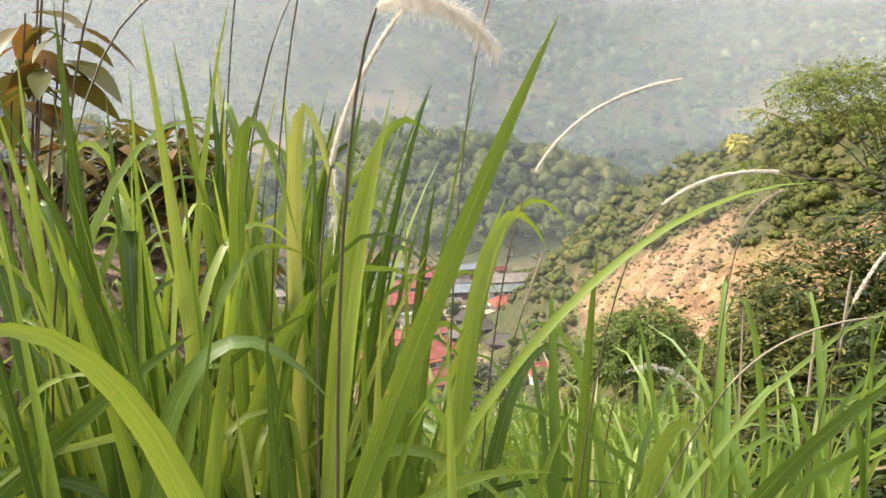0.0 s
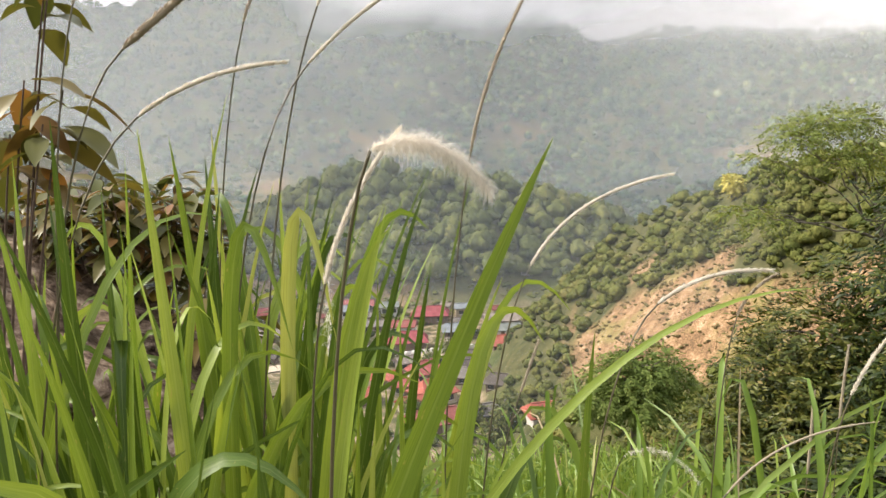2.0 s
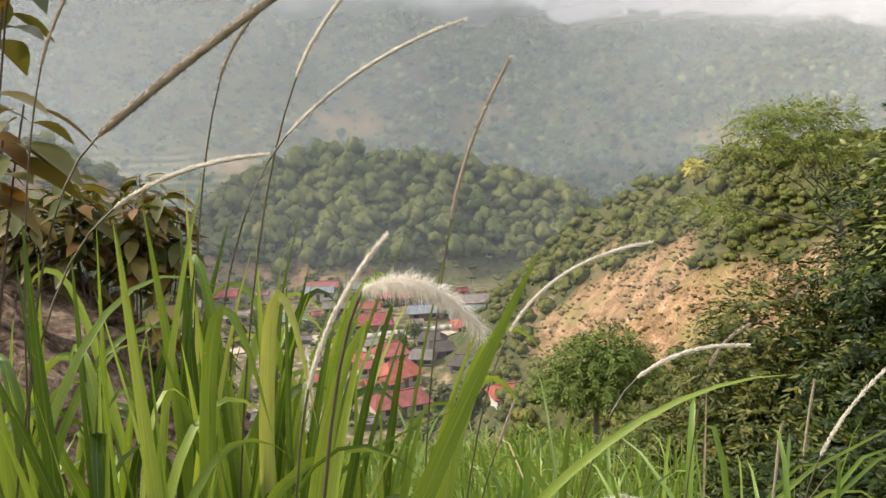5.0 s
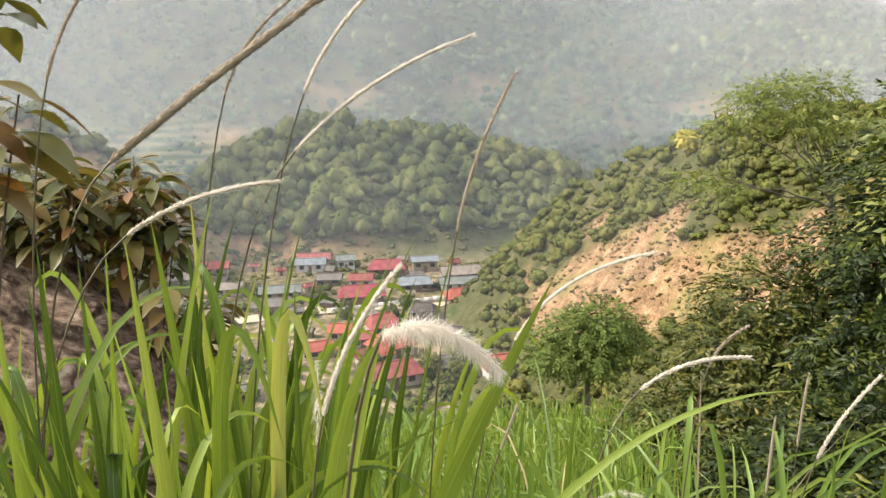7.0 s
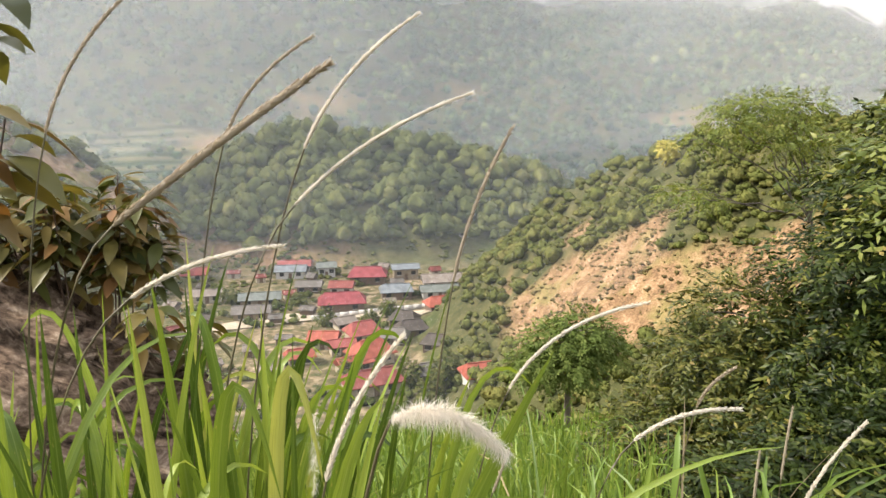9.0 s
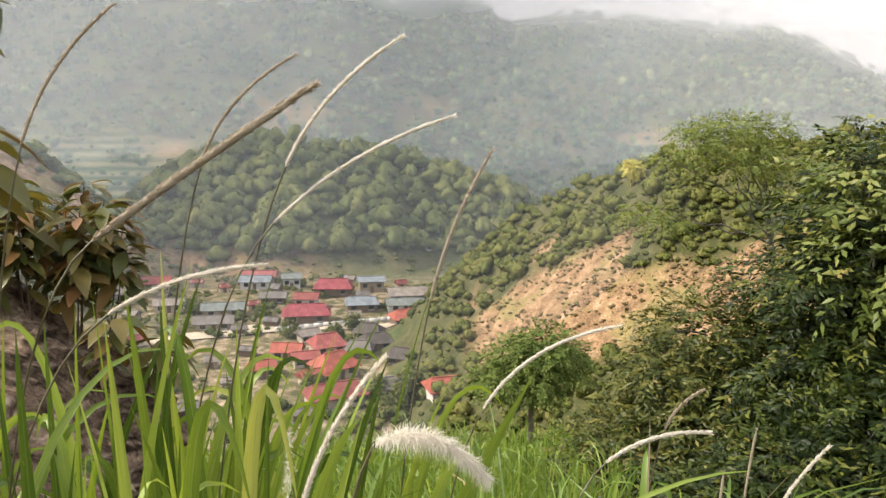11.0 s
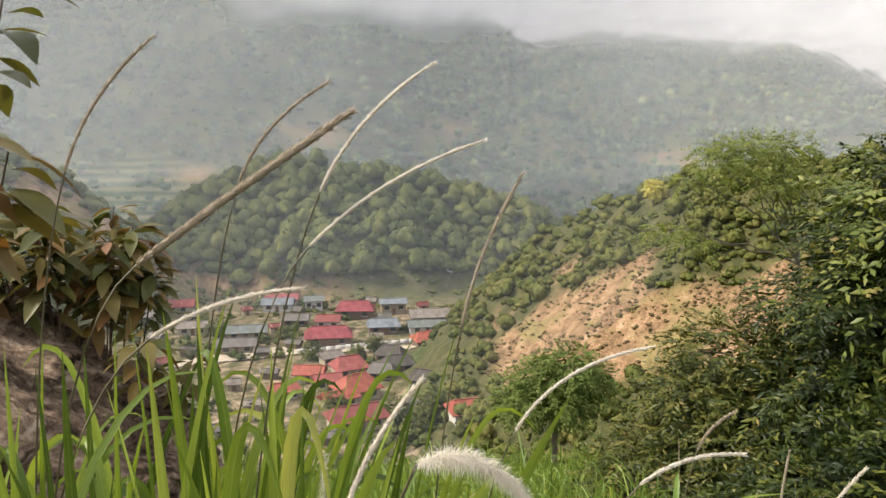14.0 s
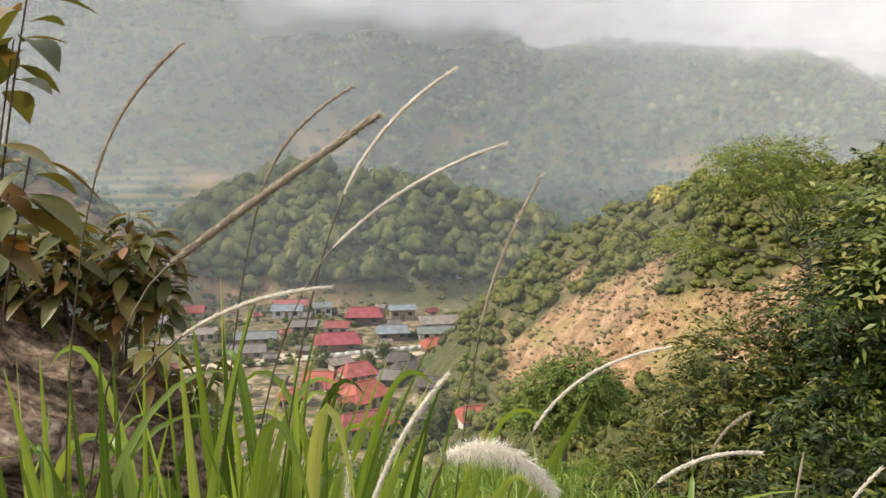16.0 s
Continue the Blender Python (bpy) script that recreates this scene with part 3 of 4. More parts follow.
def roof_mat(name, col, rough=0.55):
    """Ribbed sheet or tile roof with rust and dust."""
    m, n, l, b = mat(name, rough)
    v = texco(n, l)
    dirt = noise_tex(n, l, v, 0.5, 6)
    w = n.new("ShaderNodeTexWave")
    w.inputs["Scale"].default_value = 1.6
    w.bands_direction = "X"
    l.new(v, w.inputs[0])
    c = ramp(n, l, dirt, [(0.3, tuple(k * 0.45 for k in col)), (0.55, tuple(k * 0.78 for k in col)), (0.75, tuple(k * 0.9 + 0.02 for k in col))])
    l.new(c, b.inputs["Base Color"])
    b.inputs["Specular IOR Level"].default_value = 0.15
    bump(n, l, b, w.outputs["Fac"], 0.4, 0.05)
    return m


ROOFS = {
    "red": roof_mat("red_sheet_roof", (0.31, 0.085, 0.075)),
    "crimson": roof_mat("crimson_sheet_roof", (0.28, 0.062, 0.070)),
    "orange": roof_mat("orange_tile_roof", (0.35, 0.095, 0.065)),
    "rust": roof_mat("dull_red_roof", (0.24, 0.07, 0.06)),
    "grey": roof_mat("grey_fibre_roof", (0.17, 0.15, 0.135)),
    "dark": roof_mat("dark_thatch_roof", (0.085, 0.07, 0.06)),
    "blue": roof_mat("blue_grey_roof", (0.20, 0.22, 0.24)),
    "green": roof_mat("grey_green_roof", (0.17, 0.185, 0.17)),
    "brown": roof_mat("grey_brown_roof", (0.24, 0.20, 0.17)),
}
WALLS = {"cream": wall_mat("cream_wall", (0.48, 0.41, 0.31)), "white": wall_mat("white_wall", (0.62, 0.59, 0.55)), "wood": wall_mat("dark_wood_wall", (0.16, 0.11, 0.08)), "tan": wall_mat("tan_wall", (0.33, 0.26, 0.18))}
GLASS_DARK = plain("dark_window", [(0.3, (0.02, 0.022, 0.025)), (0.7, (0.05, 0.05, 0.05))], 2, 0.2)
DOOR_WOOD = plain("door_wood", [(0.3, (0.08, 0.05, 0.03)), (0.7, (0.16, 0.10, 0.06))], 3, 0.6)


def box_bm(sx, sy, sz, c=(0, 0, 0), bevel=0.0):
    bm = bmesh.new()
    bmesh.ops.create_cube(bm, size=1.0, matrix=Matrix.Translation(c) @ Matrix.Diagonal((sx, sy, sz, 1)))
    if bevel:
        bmesh.ops.bevel(bm, geom=bm.edges[:], offset=bevel, segments=1, affect="EDGES")
    return bm


def roof_bm(w, d, h, over, ridge_len, z, thick=0.18):
    """A hip or gable roof with thickness; ridge_len 1 is a gable."""
    bm = bmesh.new()
    a, b, r = w / 2 + over, d / 2 + over, (w / 2 + over) * ridge_len
    loops = []
    for dz in (0, -thick):
        loops.append([bm.verts.new(p) for p in ((-a, -b, z + dz), (a, -b, z + dz), (a, b, z + dz), (-a, b, z + dz), (-r, 0, z + h + dz), (r, 0, z + h + dz))])
    t, u = loops
    for f in ((0, 1, 5, 4), (2, 3, 4, 5), (1, 2, 5), (3, 0, 4)):
        bm.faces.new([t[k] for k in f])
        bm.faces.new([u[k] for k in reversed(f)])
    for i in range(4):
        k = (i + 1) % 4
        bm.faces.new((t[i], u[i], u[k], t[k]))
    bmesh.ops.recalc_face_normals(bm, faces=bm.faces)
    return bm


def house(x, y, rz, w, d, wall_h, roof_h, roof, wall, hip=1.0, label="", windows=3, over=0.7):
    w, d, wall_h, roof_h = w * 0.8, d * 0.8, wall_h * 0.85, roof_h * 0.8
    z = float(np.min(height([x - w / 2, x + w / 2, x, x], [y, y, y - d / 2, y + d / 2]))) - 0.3
    ob = empty("house", (x, y, z), rz)
    part("wall", box_bm(w, d, wall_h + 0.3, (0, 0, (wall_h + 0.3) / 2)), WALLS[wall], ob)
    if hip > 0.95:
        for sx in (-1, 1):
            bm = bmesh.new()
            a = [bm.verts.new((sx * (w / 2 - 0.02 - k), yy, zz)) for k in (0, 0.2) for yy, zz in ((-d / 2, wall_h + 0.3), (d / 2, wall_h + 0.3), (0, wall_h + 0.3 + roof_h * 0.85))]
            bm.faces.new(a[:3]); bm.faces.new(a[3:])
            for i in range(3):
                bm.faces.new((a[i], a[(i + 1) % 3], a[3 + (i + 1) % 3], a[3 + i]))
            bmesh.ops.recalc_face_normals(bm, faces=bm.faces)
            part("gable_wall", bm, WALLS[wall], ob)
    part("roof", roof_bm(w, d, roof_h, over, hip, wall_h + 0.12), ROOFS[roof], ob, f"{ROOFS[roof].name.replace('_', ' ')}")
    part("ridge_cap", box_bm((w + 2 * over) * hip * 0.98, 0.4, 0.16, (0, 0, wall_h + roof_h + 0.13)), ROOFS[roof], ob)
    for k in range(windows):
        wx = (k - (windows - 1) / 2) * w / (windows + 0.4)
        if k == windows // 2:
            part("door", box_bm(1.1, 0.12, 2.1, (wx, -d / 2 - 0.04, 1.35)), DOOR_WOOD, ob)
        else:
            win = part("window", box_bm(1.5, 0.10, 1.3, (wx, -d / 2 - 0.03, wall_h * 0.58 + 0.3)), GLASS_DARK, ob)
            part("sill", box_bm(1.7, 0.08, 0.12, (wx, -d / 2 - 0.06, wall_h * 0.58 - 0.42)), WALLS["white"], win)
    tagged(ob, label, "house", "village houses")
    return ob


def build_village():
    H = house
    H(-62, 262, 4, 17, 8, 3.4, 2.2, "red", "cream", 1, "long cream house under a red sheet roof")
    H(-70, 246, 8, 16, 8, 3.0, 2.0, "brown", "tan", 1, "tan shed with a grey-brown roof")
    H(-27.5, 264, -3, 12, 7, 3.4, 2.0, "blue", "white", 1, "white house with a pale blue-grey roof")
    H(-27, 272, -2, 13, 6, 3.4, 2.0, "red", "cream", 1, "cream house with a red roof by the bank")
    H(-15.5, 264, 2, 7, 7, 4.4, 1.6, "green", "white", 1, "small two-storey white house with grey-green roof")
    H(-1.5, 251, -4, 14, 9, 3.6, 3.2, "crimson", "wood", 0.7, "stilt house with a broad crimson hipped roof")
    H(11, 256, 4, 10, 7, 4.6, 1.4, "blue", "tan", 1, "tan two-storey house with a blue-grey roof")
    H(-9.5, 236, -8, 8, 7, 4.0, 1.8, "rust", "white", 1, "white block house under a dull red roof")
    H(-9, 219, 2, 15.5, 9, 3.6, 3.2, "crimson", "wood", 0.72, "large stilt house with a crimson hipped roof")
    H(7, 231, 3, 11, 8, 3.2, 2.2, "blue", "wood", 0.8, "timber house with a blue-grey sheet roof")
    H(22, 241, 3, 15, 9, 3.4, 2.4, "brown", "tan", 1, "long tan house with a grey-brown roof")
    H(20, 230, 2, 13, 7, 3.0, 1.8, "green", "white", 1, "white shed with a grey-green roof")
    H(19.5, 213, 14, 11, 7.5, 3.0, 2.6, "orange", "wood", 0.7, "timber house with an orange-red tiled roof")
    H(8, 202, -20, 8, 6.5, 2.6, 2.6, "dark", "wood", 0.6, "small dark thatched timber house")
    H(9.5, 193, 10, 8.5, 6.5, 2.6, 2.6, "dark", "wood", 0.6, "low dark thatched hut with timber walls")
    H(5, 187, -12, 7, 6, 2.6, 2.4, "grey", "wood", 0.7, "grey-roofed timber hut among the houses")
    H(-1.2, 173, 32, 10.5, 9, 3.4, 3.8, "orange", "cream", 0.55, "cream house with a steep orange-red hipped roof")
    H(-3.0, 189, 20, 9, 8, 3.6, 3.2, "red", "cream", 0.6, "cream house with a red hipped roof")
    H(-8, 181, 12, 7, 5, 3.0, 1.6, "red", "cream", 1, "cream house wing with a red roof")
    H(-5, 168, 28, 9, 5, 2.8, 1.8, "orange", "cream", 1, "cream annex with an orange-red roof")
    H(-12.5, 187, -10, 8, 6, 3.0, 2.0, "orange", "cream", 1, "small cream house with an orange-red roof")
    H(-1, 155, 18, 14, 8, 3.2, 2.8, "rust", "cream", 0.75, "broad house with a dull red roof")
    H(-17.5, 175, 16, 7, 5, 2.8, 2.0, "orange", "tan", 0.8, "small tan house with an orange-red roof")
    H(21.5, 144, 10, 11, 7, 3.2, 2.4, "orange", "white", 0.8, "white house with an orange-red roof on the slope's foot")
    H(-33.5, 229, 5, 14, 7, 3.0, 2.0, "green", "tan", 1, "long tan house with a grey-green roof")
    H(-34, 215, 4, 12, 7, 2.8, 2.0, "grey", "tan", 1, "tan house with a grey fibre roof")
    H(-20, 243, -4, 9, 6, 2.8, 1.8, "grey", "wood", 1, "timber hut with a grey roof")
    H(-8, 201, 25, 6, 5, 2.6, 1.6, "brown", "cream", 1, "small cream hut with a grey-brown roof")
    H(15, 176, -25, 8, 6, 2.6, 2.4, "dark", "wood", 0.7, "dark thatched hut near the bare slope")
    H(12, 160, 15, 8, 6, 2.6, 2.2, "grey", "wood", 0.7, "grey-roofed timber house beside dark trees")
    H(36, 296, 6, 6, 5, 2.6, 1.6, "brown", "white", 1, "small white house at the wood's edge")
    H(-50, 236, 6, 10, 7, 3.0, 1.8, "brown", "cream", 1, "cream house with a grey-brown roof")

    taken = [(o.location.x, o.location.y) for o in scene.objects if o.name.startswith("house")]
    kinds = [("grey", "wood", "small grey-roofed timber shed in a yard"), ("brown", "tan", "small tan shed with a grey-brown roof"), ("dark", "wood", "low dark-roofed timber shed in a yard"), ("rust", "cream", "small cream shed with a dull red roof")]
    for _ in range(400):
        y = rng.uniform(146, 268)
        x = rng.uniform(-0.27, 0.10) * y
        if len(taken) < 54 and all(math.hypot(x - a, y - c) > 9.5 for a, c in taken) and float(height(x, y)) < -57.5 and abs(y - (203 + 0.28 * (x + 16))) > 7:
            taken.append((x, y))
            k = kinds[rng.integers(4)]
            H(x, y, rng.uniform(-35, 35), rng.uniform(3, 5), rng.uniform(2.5, 3.8), rng.uniform(2, 2.6), rng.uniform(0.8, 1.6), k[0], k[1], 1, k[2], 1, 0.4)
    # the pale village road
    t = np.linspace(0, 1, 40)
    px, py = -60 + 92 * t, 196 + 6 * np.sin(t * 5) + 26 * t
    wv = 2.6 + 2.2 * np.exp(-((t - 0.35) / 0.12) ** 2)
    V = np.concatenate([np.stack([px, py - wv, height(px, py - wv) + 0.35], -1), np.stack([px, py + wv, height(px, py + wv) + 0.35], -1)])
    F = np.array([[i, i + 1, 41 + i, 40 + i] for i in range(39)])
    road = mesh_object("road", V, F, plain("pale_road", [(0.3, (0.26, 0.21, 0.15)), (0.7, (0.42, 0.35, 0.26))], 0.4, 0.95), smooth=True)
    tagged(road, "pale dusty earth road through the village", "road", kind="structure")
    # low wall beside it
    for k in range(14):
        x0 = -16 + k * 2.6
        y0 = 208 + 0.28 * (x0 + 16) + 1.5
        seg = mesh_object("road_wall", *box_arrays(2.55, 0.3, 1.5, (x0, y0, float(height(x0, y0)) + 0.7)), WALLS["white"])
        tagged(seg, "pale concrete wall panel beside the road", "wall", "road wall panels")


def box_arrays(sx, sy, sz, c):
    s = np.array([(x, y, z) for x in (-0.5, 0.5) for y in (-0.5, 0.5) for z in (-0.5, 0.5)]) * (sx, sy, sz) + np.array(c)
    return s, np.array([[0, 1, 3, 2], [4, 6, 7, 5], [0, 4, 5, 1], [2, 3, 7, 6], [0, 2, 6, 4], [1, 5, 7, 3]])


build_village()


# ---- single trees, bushes and shrubs ----
def tube(points, radii, sides=6):
    """A tapered tube along points."""
    P = np.asarray(points, float)
    n = len(P)
    tan = np.gradient(P, axis=0)
    tan /= np.linalg.norm(tan, axis=1, keepdims=True) + 1e-9
    ref = np.where(np.abs(tan[:, 2:3]) > 0.9, [[1.0, 0, 0]], [[0, 0, 1.0]])
    u = np.cross(tan, ref)
    u /= np.linalg.norm(u, axis=1, keepdims=True)
    w = np.cross(tan, u)
    a = np.arange(sides) / sides * 2 * np.pi
    R = np.asarray(radii, float)[:, None, None]
    V = P[:, None] + R * (np.cos(a)[None, :, None] * u[:, None] + np.sin(a)[None, :, None] * w[:, None])
    i, j = np.meshgrid(np.arange(n - 1), np.arange(sides), indexing="ij")
    k = (j + 1) % sides
    F = np.stack([i * sides + j, i * sides + k, (i + 1) * sides + k, (i + 1) * sides + j], -1).reshape(-1, 4)
    return V.reshape(-1, 3), F


def merge(pieces):
    V, F, off = [], [], 0
    for v, f in pieces:
        V.append(v)
        F.append(f + off)
        off += len(v)
    return np.concatenate(V), np.concatenate(F)


def bez(p0, p1, p2, n=12):
    t = np.linspace(0, 1, n)[:, None]
    return (1 - t) ** 2 * np.array(p0) + 2 * t * (1 - t) * np.array(p1) + t * t * np.array(p2)


def twig_leaves(starts, dirs, twig_len, leaflets, leaf_len, leaf_w, droop):
    """Feathered leaves: leaflets in pairs along drooping twigs."""
    C, D, T, N = [], [], [], []
    for s, d in zip(starts, dirs):
        d = d / (np.linalg.norm(d) + 1e-9)
        L = twig_len * rng.uniform(0.6, 1.3)
        side = np.cross(d, (0, 0, 1.0)) + rng.normal(0, 0.15, 3)
        side /= np.linalg.norm(side) + 1e-9
        tone = rng.random()
        for k in range(leaflets):
            u = (k + 1) / leaflets
            c = s + d * L * u - np.array([0, 0, 1]) * L * 0.45 * u * u
            sg = 1 if k % 2 else -1
            C.append(c)
            D.append(d * 0.7 + side * sg * (0.9 if k < leaflets - 1 else 0.0) + rng.normal(0, 0.22, 3) - np.array([0, 0, droop]))
            T.append(tone)
            N.append(d)
    C, D = np.array(C), np.array(D)
    U = np.array(N) + (0, 0, 0.5) + rng.normal(0, 0.3, C.shape)
    v, f = leaf_cloud(C, D, leaf_len * rng.uniform(0.65, 1.25, len(C)), leaf_w * rng.uniform(0.8, 1.2, len(C)), up=U, fold=-0.18, droop=0.12)
    return v, f, np.repeat(T, 5)


def leafy(name, place, lumps, twigs, leaf, material, label, category, trunk_r=0.05, sink=0.0, pinnate=9, twig_len=0.45, inner=0.72, fork=None):
    """A bush or tree: a trunk, limbs to each lump, and feathered leaves over ragged lumps (x, y, z, radius, flatness)."""
    ob = empty(name, place)
    base = np.array(place, float)
    limbs = []
    foot = np.array((0, 0, -sink)) if fork is None else np.array(fork, float) - base
    if fork is not None:
        limbs.append(tube(bez((0, 0, -0.1), foot * (0.2, 0.2, 0.6), foot, 9), np.linspace(trunk_r * 1.5, trunk_r, 9)))
    for lx, ly, lz, lr, fl in lumps:
        tip = np.array((lx, ly, lz)) - base
        p = bez(foot, foot + (tip - foot) * (0.35, 0.35, 0.65), tip, 9)
        p[1:-1] += rng.normal(0, 0.03 * lr + 0.02, (7, 3))
        limbs.append(tube(p, np.linspace(trunk_r, trunk_r * 0.3, 9)))
        for _ in range(6):
            q, _r = ball_points(1, 1)
            e = tip + q[0] * lr * (1, 1, fl) * 0.9
            s = p[rng.integers(5, 9)]
            limbs.append(tube(bez(s, (s + e) / 2 + (0, 0, 0.1 * lr), e, 6), np.linspace(trunk_r * 0.3, trunk_r * 0.06, 6), 4))
    v, f = merge(limbs)
    mesh_object("trunk", v, f, BARK, ob, smooth=True)
    tot = sum(l[3] ** 2 for l in lumps)
    S, D = [], []
    for lx, ly, lz, lr, fl in lumps:
        n = int(twigs * lr * lr / tot)
        nrm, p = ball_points(n, inner)
        wob = 1 + 0.28 * np.sin(nrm[:, 0] * 7 + lx) * np.cos(nrm[:, 1] * 6 + ly) + 0.2 * np.sin(nrm[:, 2] * 9)
        S.append(np.array((lx, ly, lz)) - base + p * wob[:, None] * lr * (1, 1, fl))
        D.append(nrm * (1, 1, 0.7) + rng.normal(0, 0.35, (n, 3)) + (0, 0, 0.15))
    v, f, tint = twig_leaves(np.concatenate(S), np.concatenate(D), twig_len, pinnate, leaf[0], leaf[1], 0.35)
    mesh_object("crown", v, f, material, ob, tint=tint)
    return tagged(ob, label, category)


def gz(x, y):
    return float(height(x, y))


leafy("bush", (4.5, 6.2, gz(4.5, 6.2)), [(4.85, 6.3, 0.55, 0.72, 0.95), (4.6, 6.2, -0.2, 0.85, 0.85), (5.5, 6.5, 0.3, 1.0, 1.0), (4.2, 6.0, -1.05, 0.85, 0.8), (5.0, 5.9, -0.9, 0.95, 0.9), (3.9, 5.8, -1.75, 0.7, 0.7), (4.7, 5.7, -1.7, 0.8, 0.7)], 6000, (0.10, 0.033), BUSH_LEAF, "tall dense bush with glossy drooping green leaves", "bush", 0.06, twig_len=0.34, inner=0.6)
leafy("bush", (4.9, 6.0, gz(4.9, 6.0)), [(4.55, 5.9, 0.95, 0.42, 0.8), (4.45, 5.6, 0.3, 0.45, 0.8), (5.2, 6.0, 0.95, 0.6, 0.8), (4.95, 5.5, 0.5, 0.5, 0.8)], 470, (0.12, 0.05), BROAD_LEAF, "leggy bush with broad pale yellow-green leaves", "bush", 0.03, pinnate=6, twig_len=0.4)
leafy("bush", (3.1, 6.5, gz(3.1, 6.5)), [(3.5, 6.8, -0.75, 0.48, 0.8), (3.05, 6.6, -1.1, 0.45, 0.7), (3.4, 6.2, -1.45, 0.65, 0.8), (2.45, 6.4, -1.7, 0.42, 0.7), (2.8, 6.0, -1.95, 0.6, 0.7), (2.1, 6.2, -2.05, 0.36, 0.7), (3.5, 5.9, -2.1, 0.7, 0.7)], 4600, (0.08, 0.027), OLIVE_LEAF, "lower dense bush with yellow-green feathered leaves", "bush", 0.05, twig_len=0.28, inner=0.6)
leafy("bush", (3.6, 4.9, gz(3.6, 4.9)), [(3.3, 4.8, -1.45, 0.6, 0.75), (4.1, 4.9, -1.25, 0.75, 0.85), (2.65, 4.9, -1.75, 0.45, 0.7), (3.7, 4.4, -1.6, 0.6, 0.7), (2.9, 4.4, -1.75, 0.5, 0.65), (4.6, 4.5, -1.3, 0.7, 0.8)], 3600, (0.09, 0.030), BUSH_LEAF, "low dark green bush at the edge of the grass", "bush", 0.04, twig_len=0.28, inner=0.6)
leafy("tree", (6.0, 9.6, gz(6.0, 9.6)), [(4.95, 9.6, 1.40, 0.42, 0.22), (4.45, 9.4, 1.16, 0.36, 0.2), (5.5, 9.7, 1.38, 0.5, 0.22), (4.12, 9.5, 0.92, 0.28, 0.2), (4.75, 9.9, 1.32, 0.36, 0.2), (3.85, 9.5, 0.22, 0.3, 0.24), (4.2, 9.4, 0.12, 0.22, 0.24), (5.0, 9.3, 0.88, 0.3, 0.2), (5.7, 9.5, 0.9, 0.5, 0.25), (5.3, 9.4, 1.1, 0.35, 0.2)], 820, (0.06, 0.024), TREE_LEAF, "slender tree with fine leaves in flat open layers", "tree", 0.016, twig_len=0.24, fork=(5.85, 9.6, -0.3))
leafy("tree", (8.0, 31, gz(8, 31)), [(7.4, 31, -9.0, 1.1, 0.6), (8.6, 31, -8.6, 1.2, 0.55), (6.3, 30.5, -9.8, 0.9, 0.5), (9.6, 31.5, -9.4, 1.0, 0.55), (7.9, 30.5, -9.9, 1.2, 0.5)], 1500, (0.19, 0.09), FRESH_LEAF, "flat-topped green tree lower on the slope", "tree", 0.12, twig_len=0.6, fork=(8.0, 31, -10.6))
yl = (60, 154)
leafy("tree", (*yl, gz(*yl)), [(yl[0], yl[1], gz(*yl) + 3.6, 1.6, 0.9), (yl[0] + 0.9, yl[1], gz(*yl) + 2.2, 1.2, 0.8)], 260, (0.5, 0.3), YELLOW_LEAF, "pale yellow flowering tree on the spur's crest", "tree", 0.2, twig_len=0.8)
dk = (14, 150)
leafy("tree", (*dk, gz(*dk)), [(13, 150, gz(*dk) + 4.2, 2.2, 1.0), (14.5, 150, gz(*dk) + 6.5, 1.8, 1.0), (15.5, 151, gz(*dk) + 3.5, 2.0, 0.9)], 420, (0.6, 0.3), FOREST, "dark green tree beside the village houses", "tree", 0.25, twig_len=1.0)
for tx, ty, tr in ((-42, 231, 2.6), (-48, 238, 2.2), (-22, 226, 1.8), (4, 212, 1.8), (-13, 205, 2.2), (-1, 204, 1.6), (-6, 163, 2.0), (7, 158, 2.4), (10, 148, 2.0)):
    g = gz(tx, ty)
    leafy("tree", (tx, ty, g), [(tx, ty, g + tr * 1.1, tr, 0.95), (tx + tr * 0.5, ty, g + tr * 0.7, tr * 0.7, 0.9)], 220, (0.6, 0.32), FOREST, "small round green tree between the village houses", "tree", 0.15, twig_len=0.8)


def big_leaf_shrub(name, place, stems, n_leaf, leaf, label, spread=0.5):
    """Broad drooping leaves on thin reddish stems."""
    ob = empty(name, place)
    base = np.array(place, float)
    pieces, C, D = [], [], []
    for s in stems:
        tip = np.array(s) - base
        p = bez((tip[0] * 0.3, tip[1] * 0.3, 0), (tip[0] * 0.5, tip[1] * 0.5, tip[2] * 0.6), tip, 10)
        pieces.append(tube(p, np.linspace(0.007, 0.0025, 10), 5))
        for k in range(n_leaf):
            u = 1 - spread * (k / n_leaf) ** 1.2
            a = k * 2.4 + rng.uniform(-0.4, 0.4)
            w = u * 9
            i0 = min(int(w), 8)
            q = p[i0] + (p[i0 + 1] - p[i0]) * (w - i0)
            d = np.array((math.cos(a), math.sin(a), rng.uniform(-0.5, 0.35)))
            C.append(q + d * 0.02)
            D.append(d)
    v, f = merge(pieces)
    mesh_object("stem", v, f, TWIG, ob, smooth=True)
    C, D = np.array(C), np.array(D)
    v, f = big_leaves(C, D, leaf[0] * rng.uniform(0.6, 1.15, len(C)), leaf[1])
    mesh_object("foliage", v, f, BROWN_LEAF, ob, tint=np.repeat(rng.random(len(C)), 21), smooth=True)
    return tagged(ob, label, "shrub")


